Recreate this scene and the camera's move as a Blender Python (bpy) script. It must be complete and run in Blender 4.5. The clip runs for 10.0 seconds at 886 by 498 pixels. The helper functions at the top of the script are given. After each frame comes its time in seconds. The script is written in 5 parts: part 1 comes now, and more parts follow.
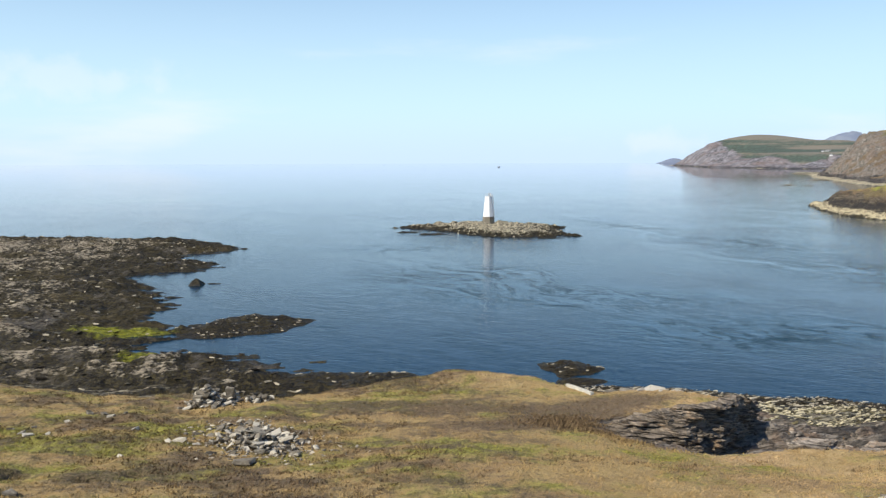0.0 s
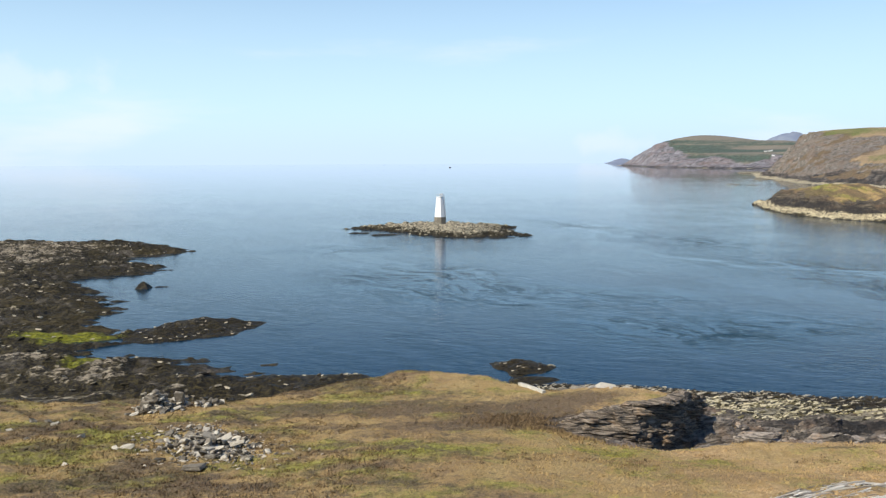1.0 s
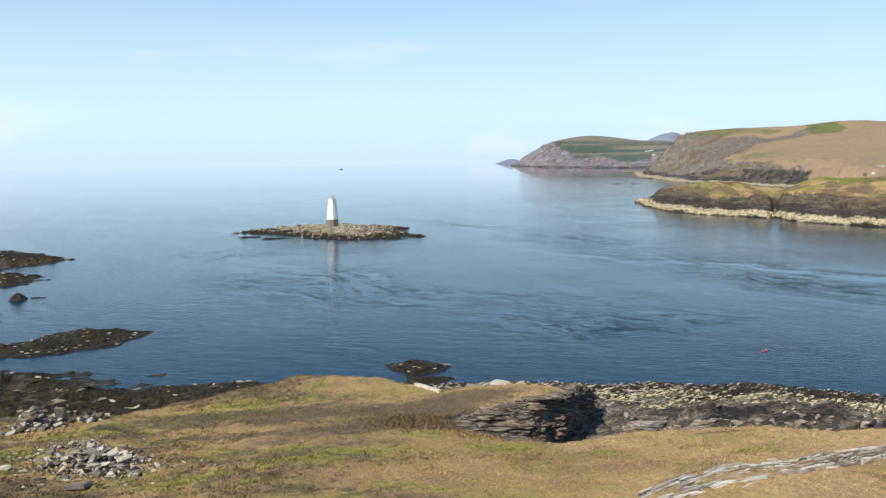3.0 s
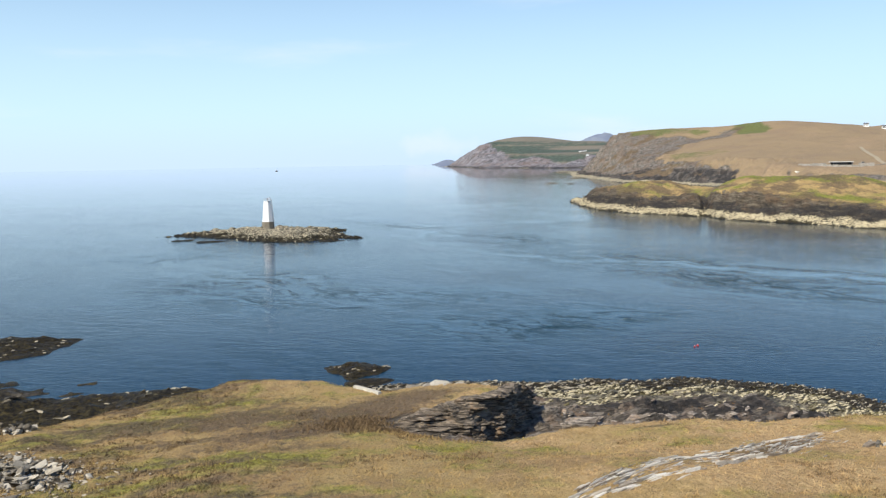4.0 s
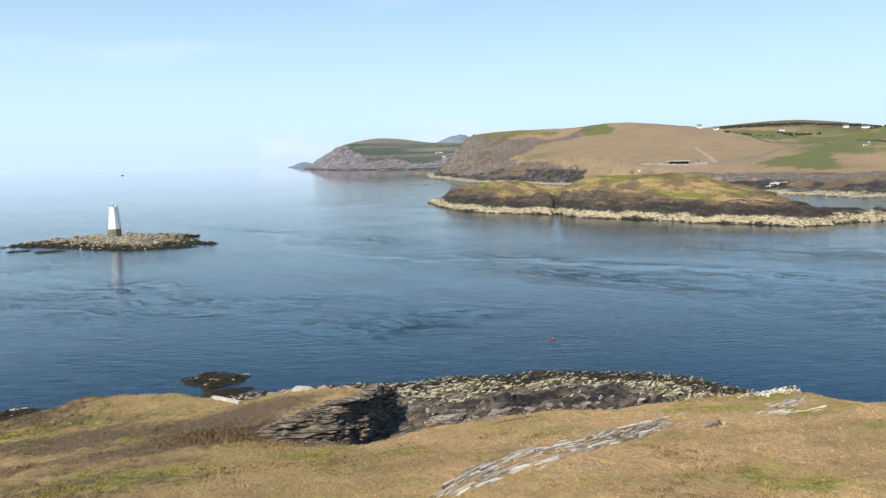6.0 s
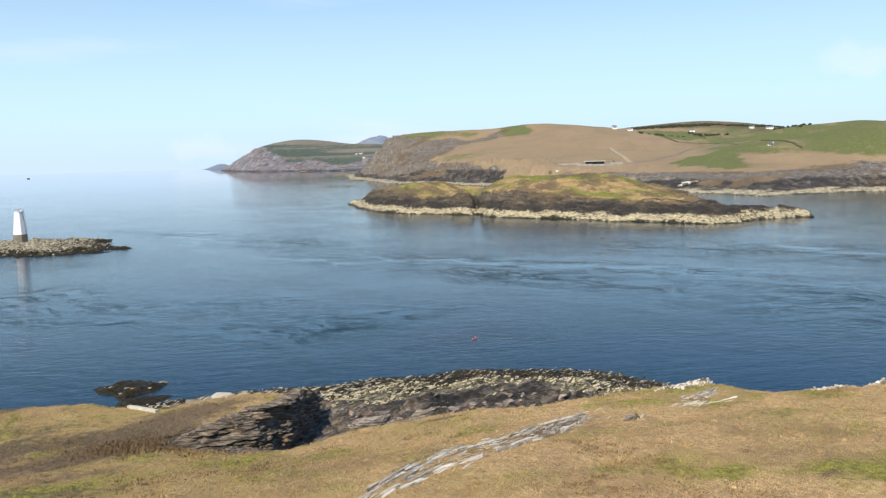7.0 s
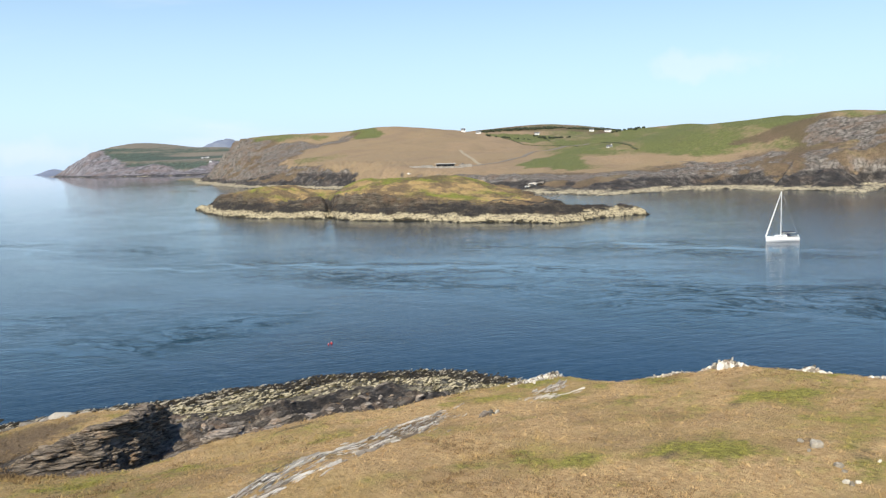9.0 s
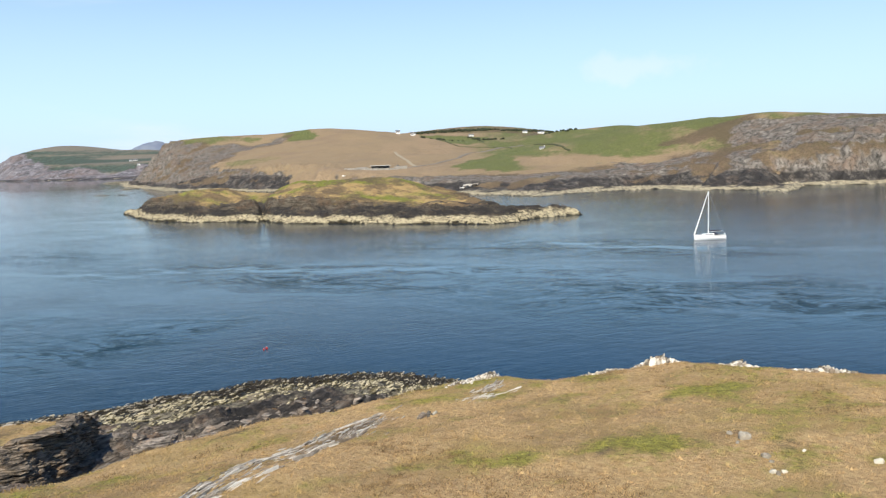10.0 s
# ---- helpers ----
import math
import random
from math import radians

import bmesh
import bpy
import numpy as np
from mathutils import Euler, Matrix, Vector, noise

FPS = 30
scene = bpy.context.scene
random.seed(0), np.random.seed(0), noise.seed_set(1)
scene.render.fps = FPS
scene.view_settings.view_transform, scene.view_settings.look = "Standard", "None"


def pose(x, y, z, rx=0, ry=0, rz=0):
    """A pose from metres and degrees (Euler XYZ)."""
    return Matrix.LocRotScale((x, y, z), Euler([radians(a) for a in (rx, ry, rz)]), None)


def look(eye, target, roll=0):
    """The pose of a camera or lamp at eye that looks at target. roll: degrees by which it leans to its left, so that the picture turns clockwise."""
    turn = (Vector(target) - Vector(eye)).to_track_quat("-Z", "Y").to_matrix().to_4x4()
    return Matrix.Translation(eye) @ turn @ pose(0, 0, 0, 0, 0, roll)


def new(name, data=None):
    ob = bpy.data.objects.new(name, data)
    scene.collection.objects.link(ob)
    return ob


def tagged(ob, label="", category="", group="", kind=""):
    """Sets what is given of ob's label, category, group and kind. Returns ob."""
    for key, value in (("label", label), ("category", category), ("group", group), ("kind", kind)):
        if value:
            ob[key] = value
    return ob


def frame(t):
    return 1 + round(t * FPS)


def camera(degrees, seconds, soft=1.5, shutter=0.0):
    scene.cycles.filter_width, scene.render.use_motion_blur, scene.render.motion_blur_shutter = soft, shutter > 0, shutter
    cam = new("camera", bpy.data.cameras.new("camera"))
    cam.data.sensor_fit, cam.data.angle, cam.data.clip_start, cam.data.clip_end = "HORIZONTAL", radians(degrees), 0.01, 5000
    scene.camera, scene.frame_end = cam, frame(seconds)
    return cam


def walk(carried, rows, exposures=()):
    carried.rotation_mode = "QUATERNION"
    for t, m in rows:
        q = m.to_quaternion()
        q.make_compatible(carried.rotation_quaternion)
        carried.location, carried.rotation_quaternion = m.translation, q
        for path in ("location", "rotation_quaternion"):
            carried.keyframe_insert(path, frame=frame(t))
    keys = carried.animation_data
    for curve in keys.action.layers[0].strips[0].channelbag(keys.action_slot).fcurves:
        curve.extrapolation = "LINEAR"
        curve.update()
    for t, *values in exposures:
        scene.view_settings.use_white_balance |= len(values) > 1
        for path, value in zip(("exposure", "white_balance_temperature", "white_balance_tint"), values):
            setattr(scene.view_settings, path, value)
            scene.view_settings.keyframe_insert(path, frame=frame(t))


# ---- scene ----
cam = camera(55.83, 10.0, soft=1.35)
PATH = [
    (0.0, pose(0, 0, 28, 83.831, 0.164, 0.033)),
    (0.5, pose(0, 0, 28, 83.825, 0.179, -1.448)),
    (1.0, pose(0, 0, 28, 83.853, 0.261, -3.298)),
    (1.5, pose(0, 0, 28, 83.880, 0.330, -4.968)),
    (2.0, pose(0, 0, 28, 83.890, 0.435, -6.854)),
    (2.5, pose(0, 0, 28, 83.890, 0.553, -8.701)),
    (4.0, pose(0, 0, 28, 83.892, 0.955, -14.986)),
    (4.5, pose(0, 0, 28, 83.891, 1.055, -17.259)),
    (5.0, pose(0, 0, 28, 83.854, 1.119, -19.755)),
    (5.5, pose(0, 0, 28, 83.845, 1.259, -22.074)),
    (7.0, pose(0, 0, 28, 83.746, 1.627, -30.102)),
    (7.5, pose(0, 0, 28, 83.723, 1.701, -32.442)),
    (8.0, pose(0, 0, 28, 83.694, 1.827, -34.902)),
    (8.5, pose(0, 0, 28, 83.678, 1.915, -37.402)),
    (9.0, pose(0, 0, 28, 83.630, 1.943, -40.196)),
    (9.5, pose(0, 0, 28, 83.606, 2.068, -42.470)),
    (10.0, pose(0, 0, 28, 83.593, 2.158, -44.633)),
]
walk(cam, PATH)

# ---- light ----
SUN_AZIMUTH, SUN_HEIGHT = 235.0, 42.0
HAZE, HORIZON, CLOUD = (6.0, 8.1, 9.5), (5.7, 7.25, 9.4), (8.0, 8.4, 8.7)
world = bpy.data.worlds.new("sky")
scene.world = world
world.use_nodes = True
wn, wl = world.node_tree.nodes, world.node_tree.links
wn.clear()
sky = wn.new("ShaderNodeTexSky")
sky.sky_type, sky.sun_disc = "NISHITA", False
sky.sun_elevation, sky.sun_rotation = radians(SUN_HEIGHT), radians(SUN_AZIMUTH)
sky.air_density, sky.dust_density, sky.ozone_density = 1.0, 0.0, 3.0
w_back, w_out = wn.new("ShaderNodeBackground"), wn.new("ShaderNodeOutputWorld")
w_back.inputs["Strength"].default_value = 0.10
# pale summer haze that thickens towards the horizon, with faint high cloud
w_dir = wn.new("ShaderNodeTexCoord")
w_sep = wn.new("ShaderNodeSeparateXYZ")
wl.new(w_dir.outputs["Generated"], w_sep.inputs[0])
w_haze = wn.new("ShaderNodeMapRange")
w_haze.interpolation_type = "SMOOTHSTEP"
wl.new(w_sep.outputs[2], w_haze.inputs[0])
w_haze.inputs[1].default_value, w_haze.inputs[2].default_value = 0.42, -0.03
w_haze.inputs[3].default_value, w_haze.inputs[4].default_value = 0.0, 1.0
w_map = wn.new("ShaderNodeMapping")
w_map.inputs["Scale"].default_value = (1.0, 1.0, 5.0)
wl.new(w_dir.outputs["Generated"], w_map.inputs[0])
w_cloud = wn.new("ShaderNodeTexNoise")
w_cloud.inputs["Scale"].default_value, w_cloud.inputs["Detail"].default_value = 2.6, 6.0
wl.new(w_map.outputs[0], w_cloud.inputs["Vector"])
w_wisp = wn.new("ShaderNodeMapRange")
w_wisp.interpolation_type = "SMOOTHSTEP"
wl.new(w_cloud.outputs["Fac"], w_wisp.inputs[0])
w_wisp.inputs[1].default_value, w_wisp.inputs[2].default_value = 0.54, 0.74
w_wisp.inputs[3].default_value, w_wisp.inputs[4].default_value = 0.0, 0.5
w_mix, w_mix2 = wn.new("ShaderNodeMix"), wn.new("ShaderNodeMix")
w_mix.data_type = w_mix2.data_type = "RGBA"
wl.new(w_haze.outputs[0], w_mix.inputs[0])
w_blue = wn.new("ShaderNodeMix")
w_blue.data_type, w_blue.blend_type = "RGBA", "MULTIPLY"
w_blue.inputs[0].default_value = 1.0
w_blue.inputs[7].default_value = (0.46, 0.74, 1.02, 1)
wl.new(sky.outputs[0], w_blue.inputs[6])
wl.new(w_blue.outputs[2], w_mix.inputs[6])
w_mix.inputs[7].default_value = (*HAZE, 1)
wl.new(w_wisp.outputs[0], w_mix2.inputs[0])
w_low = wn.new("ShaderNodeMapRange")
w_low.interpolation_type = "SMOOTHSTEP"
wl.new(w_sep.outputs[2], w_low.inputs[0])
w_low.inputs[1].default_value, w_low.inputs[2].default_value = 0.07, -0.01
w_mix3 = wn.new("ShaderNodeMix")
w_mix3.data_type = "RGBA"
wl.new(w_low.outputs[0], w_mix3.inputs[0])
wl.new(w_mix.outputs[2], w_mix3.inputs[6])
w_mix3.inputs[7].default_value = (*HORIZON, 1)
wl.new(w_mix3.outputs[2], w_mix2.inputs[6])
w_mix2.inputs[7].default_value = (*CLOUD, 1)
# low banks of summer cloud at known bearings: azimuth, height, width, depth in degrees, density
w_puff = wn.new("ShaderNodeTexNoise")
w_puff.inputs["Scale"].default_value, w_puff.inputs["Detail"].default_value = 26.0, 6.0
wl.new(w_dir.outputs["Generated"], w_puff.inputs["Vector"])
w_sum = w_wisp.outputs[0]
for az_, el_, wide_, high_, k_ in ((14.6, 1.0, 3.0, 0.9, 0.3), (57.5, 5.2, 4.5, 1.0, 0.3), (-25.0, 5.0, 7.0, 1.5, 0.3)):
    w_at = wn.new("ShaderNodeMapping")
    w_at.vector_type = "TEXTURE"
    a_, e_ = radians(az_), radians(el_)
    w_at.inputs["Location"].default_value = (math.sin(a_) * math.cos(e_), math.cos(a_) * math.cos(e_), math.sin(e_))
    w_at.inputs["Rotation"].default_value = (0, 0, -a_)
    w_at.inputs["Scale"].default_value = (radians(wide_), 0.5, radians(high_))
    wl.new(w_dir.outputs["Generated"], w_at.inputs["Vector"])
    w_len = wn.new("ShaderNodeVectorMath")
    w_len.operation = "LENGTH"
    wl.new(w_at.outputs[0], w_len.inputs[0])
    w_edge = wn.new("ShaderNodeMath")
    w_edge.operation = "MULTIPLY_ADD"
    wl.new(w_puff.outputs["Fac"], w_edge.inputs[0])
    w_edge.inputs[1].default_value = -2.6
    wl.new(w_len.outputs["Value"], w_edge.inputs[2])
    w_soft = wn.new("ShaderNodeMapRange")
    w_soft.interpolation_type = "SMOOTHSTEP"
    wl.new(w_edge.outputs[0], w_soft.inputs[0])
    w_soft.inputs[1].default_value, w_soft.inputs[2].default_value = -0.2, -1.1
    w_soft.inputs[3].default_value, w_soft.inputs[4].default_value = 0.0, k_
    w_max = wn.new("ShaderNodeMath")
    w_max.operation = "MAXIMUM"
    wl.new(w_sum, w_max.inputs[0]), wl.new(w_soft.outputs[0], w_max.inputs[1])
    w_sum = w_max.outputs[0]
wl.new(w_sum, w_mix2.inputs[0])
wl.new(w_mix2.outputs[2], w_back.inputs["Color"])
wl.new(w_back.outputs[0], w_out.inputs["Surface"])

sun = new("sun", bpy.data.lights.new("sun", "SUN"))
sun.data.energy, sun.data.angle, sun.data.color = 5.0, radians(0.55), (1.0, 0.93, 0.80)
_a, _e = radians(SUN_AZIMUTH), radians(SUN_HEIGHT)
sun.matrix_world = look((0, 0, 0), (-math.sin(_a) * math.cos(_e), -math.cos(_a) * math.cos(_e), -math.sin(_e)))
scene.view_settings.exposure = 0.25


# ---- node helpers ----
class Nodes:
    def __init__(self, name):
        self.m = bpy.data.materials.new(name)
        self.m.use_nodes = True
        self.t = self.m.node_tree
        self.t.nodes.clear()
        self.out = self.t.nodes.new("ShaderNodeOutputMaterial")
        self.bsdf = self.t.nodes.new("ShaderNodeBsdfPrincipled")
        self.t.links.new(self.bsdf.outputs[0], self.out.inputs["Surface"])
        self.geo = self.t.nodes.new("ShaderNodeNewGeometry")
        self.pos = self.geo.outputs["Position"]

    def put(self, socket, value):
        if isinstance(value, bpy.types.NodeSocket):
            self.t.links.new(value, socket)
        elif isinstance(value, (tuple, list)) and len(value) == 3 and socket.type == "RGBA":
            socket.default_value = (*value, 1)
        else:
            socket.default_value = value

    def math(self, op, a, b=0.0, c=None, clamp=False):
        n = self.t.nodes.new("ShaderNodeMath")
        n.operation, n.use_clamp = op, clamp
        self.put(n.inputs[0], a), self.put(n.inputs[1], b)
        if c is not None:
            self.put(n.inputs[2], c)
        return n.outputs[0]

    def mapped(self, scale, turn=0.0, vec=None):
        """Coordinates turned about z first, then drawn out."""
        r, n = self.t.nodes.new("ShaderNodeMapping"), self.t.nodes.new("ShaderNodeMapping")
        self.put(r.inputs["Vector"], vec or self.pos)
        r.inputs["Rotation"].default_value = (0, 0, radians(turn))
        self.put(n.inputs["Vector"], r.outputs[0])
        n.inputs["Scale"].default_value = scale
        return n.outputs[0]

    def noise(self, scale, detail=4.0, rough=0.55, vec=None, distort=0.0):
        n = self.t.nodes.new("ShaderNodeTexNoise")
        self.put(n.inputs["Vector"], vec or self.pos)
        self.put(n.inputs["Scale"], scale)
        n.inputs["Detail"].default_value, n.inputs["Roughness"].default_value = detail, rough
        n.inputs["Distortion"].default_value = distort
        return n.outputs["Fac"]

    def step(self, value, low, high):
        n = self.t.nodes.new("ShaderNodeMapRange")
        n.interpolation_type = "SMOOTHSTEP"
        self.put(n.inputs[0], value), self.put(n.inputs[1], low), self.put(n.inputs[2], high)
        return n.outputs[0]

    def mix(self, fac, a, b, blend="MIX"):
        n = self.t.nodes.new("ShaderNodeMix")
        n.data_type, n.blend_type = "RGBA", blend
        self.put(n.inputs[0], fac), self.put(n.inputs[6], a), self.put(n.inputs[7], b)
        return n.outputs[2]

    def attr(self, name):
        n = self.t.nodes.new("ShaderNodeAttribute")
        n.attribute_name = name
        return n.outputs["Fac"]

    def z(self):
        n = self.t.nodes.new("ShaderNodeSeparateXYZ")
        self.put(n.inputs[0], self.pos)
        return n.outputs[2]

    def up(self):
        n = self.t.nodes.new("ShaderNodeSeparateXYZ")
        self.put(n.inputs[0], self.geo.outputs["Normal"])
        return n.outputs[2]

    def chance(self):
        n = self.t.nodes.new("ShaderNodeObjectInfo")
        return n.outputs["Random"]

    def island(self):
        return self.geo.outputs["Random Per Island"]

    def bump(self, height, distance, strength=1.0, normal=None):
        n = self.t.nodes.new("ShaderNodeBump")
        n.inputs["Distance"].default_value = distance
        self.put(n.inputs["Strength"], strength), self.put(n.inputs["Height"], height)
        if normal:
            self.put(n.inputs["Normal"], normal)
        return n.outputs[0]

    def done(self, color, rough=0.9, normal=None, **more):
        b = self.bsdf.inputs
        self.put(b["Base Color"], color), self.put(b["Roughness"], rough)
        if normal:
            self.put(b["Normal"], normal)
        for key, value in more.items():
            self.put(b[key.replace("_", " ")], value)
        return self.m


def paint(name, color, rough=0.6, spread=0.12, metal=0.0, scale=3.0):
    """A painted or plain surface with slight staining."""
    n = Nodes(name)
    dark = tuple(c * (1 - spread * 2) for c in color)
    f = n.step(n.noise(scale, 5, 0.6), 0.35, 0.7)
    return n.done(n.mix(f, dark, color), rough, n.bump(n.noise(scale * 8, 3), 0.01, 0.4), Metallic=metal)


# ---- materials ----
def water_material():
    n = Nodes("sea_water")

    def zone(x, y, length, width, turn):
        """Soft-edged ellipse on the sea, 1 in its middle."""
        m, v = n.t.nodes.new("ShaderNodeMapping"), n.t.nodes.new("ShaderNodeVectorMath")
        m.vector_type, v.operation = "TEXTURE", "LENGTH"
        n.put(m.inputs["Vector"], swirl)
        m.inputs["Location"].default_value = (x, y, 0)
        m.inputs["Rotation"].default_value = (0, 0, radians(turn))
        m.inputs["Scale"].default_value = (length, width, 1000)
        n.put(v.inputs[0], m.outputs[0])
        return n.step(v.outputs["Value"], 1.75, 0.55)

    def bent(amount, scale, base):
        c, v = n.t.nodes.new("ShaderNodeCombineXYZ"), n.t.nodes.new("ShaderNodeVectorMath")
        n.put(c.inputs[0], n.math("SUBTRACT", n.noise(scale, 2), 0.5))
        n.put(c.inputs[1], n.math("SUBTRACT", n.noise(scale * 0.9, 2, 0.5, n.mapped((1, 1, 1), 70)), 0.5))
        v.operation = "MULTIPLY_ADD"
        n.put(v.inputs[0], c.outputs[0])
        v.inputs[1].default_value = (amount, amount, 0)
        n.put(v.inputs[2], base)
        return v.outputs[0]

    swirl = bent(26, 0.03, n.pos)
    eddy = bent(9, 0.10, swirl)
    # the tide race runs from the skerry down the sound
    race = None
    for row in ((-17, 262, 19, 14, 0), (8, 188, 34, 24, -50), (44, 163, 15, 10, 0), (86, 305, 90, 17, -74), (52, 134, 24, 13, 0),
                (122, 165, 75, 22, -66), (192, 150, 62, 24, -70), (22, 163, 28, 11, -15), (142, 78, 48, 26, -72)):
        z = zone(*row)
        race = z if race is None else n.math("MAXIMUM", race, z)
    skylit_race = race
    patchy = n.step(n.noise(0.035, 4, 0.6, n.mapped((0.6, 1.2, 1), 70, swirl)), 0.36, 0.56)
    race = n.math("MULTIPLY", race, n.math("MULTIPLY_ADD", patchy, 0.45, 0.55))
    race = n.math("MAXIMUM", race, n.math("MULTIPLY", patchy, 0.35))

    def thread(scale, width, turn, long=0.30):
        v = n.noise(scale, 7, 0.66, n.mapped((long, 1.0, 1), turn, eddy), 1.6)
        return n.step(n.math("ABSOLUTE", n.math("SUBTRACT", v, 0.5)), width, width * 0.25)
    lines = n.math("MAXIMUM", thread(0.05, 0.032, 62), n.math("MULTIPLY", thread(0.12, 0.040, 50, 0.4), 0.9))
    lines = n.math("MULTIPLY", lines, n.step(n.noise(0.08, 4, 0.65, eddy), 0.33, 0.46))
    ruffle = n.step(n.noise(0.26, 6, 0.70, n.mapped((0.40, 1.0, 1), 48, eddy), 1.0), 0.49, 0.56)
    ruffle = n.math("MULTIPLY", ruffle, n.step(n.noise(0.075, 5, 0.68, n.mapped((0.5, 1, 1), 60, swirl)), 0.38, 0.52))
    dark = n.math("MULTIPLY", n.math("MAXIMUM", lines, n.math("MULTIPLY", ruffle, 0.8)), race)
    slick = n.step(n.noise(0.05, 4, 0.6, n.mapped((0.28, 1.3, 1), 64, swirl), 0.6), 0.55, 0.62)
    slick = n.math("MULTIPLY", slick, race)
    slick = n.math("MAXIMUM", slick, n.math("MULTIPLY", n.math("MAXIMUM", zone(134, 160, 46, 4.5, -56), zone(150, 112, 30, 3.5, -66)), n.math("SUBTRACT", 1.0, lines)))
    mid = n.noise(0.34, 4, 0.6, n.mapped((0.6, 1.3, 1), 24))
    fine = n.noise(1.0, 4, 0.6, n.mapped((0.65, 1.5, 1), 12))
    tiny = n.noise(4.5, 3, 0.65, n.mapped((0.75, 1.4, 1), 34))
    h = n.math("ADD", n.math("MULTIPLY", mid, 0.55), n.math("ADD", n.math("MULTIPLY", fine, 0.45), n.math("MULTIPLY", tiny, 0.06)))
    breeze = n.step(n.noise(0.016, 4, 0.6, n.mapped((0.5, 1.5, 1), 10)), 0.35, 0.65)
    s = n.math("MULTIPLY_ADD", breeze, 0.10, 0.12)
    s = n.math("ADD", s, n.math("MULTIPLY_ADD", dark, 0.08, n.math("MULTIPLY", race, 0.05)))
    s = n.math("MULTIPLY", s, n.math("MULTIPLY_ADD", slick, -0.8, 1.0))
    off = n.t.nodes.new("ShaderNodeVectorMath")
    off.operation = "DISTANCE"
    n.put(off.inputs[0], n.pos)
    off.inputs[1].default_value = (80, 200, 0)
    s = n.math("MULTIPLY", s, n.math("MULTIPLY_ADD", n.step(off.outputs["Value"], 350, 1500), -0.85, 1.0))
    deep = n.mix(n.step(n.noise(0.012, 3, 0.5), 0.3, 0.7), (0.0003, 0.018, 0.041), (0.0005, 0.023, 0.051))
    # brighter teal over the race stands in for sky light on it
    deep = n.mix(n.math("MULTIPLY", skylit_race, 0.8), deep, (0.0006, 0.042, 0.084))
    # streaks take a darker base colour for the sky that ripples don't reflect
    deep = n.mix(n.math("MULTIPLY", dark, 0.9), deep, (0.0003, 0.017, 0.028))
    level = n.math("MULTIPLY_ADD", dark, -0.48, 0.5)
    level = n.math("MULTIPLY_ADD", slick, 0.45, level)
    gloss = n.math("MULTIPLY_ADD", n.step(off.outputs["Value"], 120, 600), -0.075, 0.095)
    # cool specular tint stands in for bluer, higher sky in the reflection
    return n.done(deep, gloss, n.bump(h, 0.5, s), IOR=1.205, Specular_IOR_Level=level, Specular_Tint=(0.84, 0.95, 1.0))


def rock_color(n, tone=(0.165, 0.140, 0.110), strike=22.0, fine=1.0, grain_of=(0.25, 1.6, 2.4)):
    """Layered slate: grey-brown with paler bands, returned with its height for relief."""
    band = n.noise(1.0, 5, 0.65, n.mapped(tuple(k * fine for k in grain_of), -strike), 0.4)
    patch = n.noise(0.35 * fine, 4, 0.6)
    grain = n.noise(6.0 * fine, 4, 0.7)
    light = tuple(min(1.0, c * 1.75) for c in tone)
    dark = tuple(c * 0.45 for c in tone)
    col = n.mix(n.step(band, 0.36, 0.66), dark, light)
    col = n.mix(n.step(patch, 0.42, 0.7), col, tuple(c * k for c, k in zip(tone, (1.15, 0.92, 0.78))))
    col = n.mix(n.math("MULTIPLY", n.step(grain, 0.4, 0.75), 0.4), col, light)
    seam = n.noise(1.0, 6, 0.6, n.mapped(tuple(k * fine * 1.3 for k in grain_of), -strike), 0.7)
    crack = n.step(n.math("ABSOLUTE", n.math("SUBTRACT", seam, 0.47)), 0.035, 0.0)
    col = n.mix(n.math("MULTIPLY", crack, 0.7), col, tuple(c * 0.2 for c in tone))
    relief = n.math("ADD", band, n.math("MULTIPLY", grain, 0.25))
    relief = n.math("SUBTRACT", relief, n.math("MULTIPLY", crack, 0.5))
    return col, relief


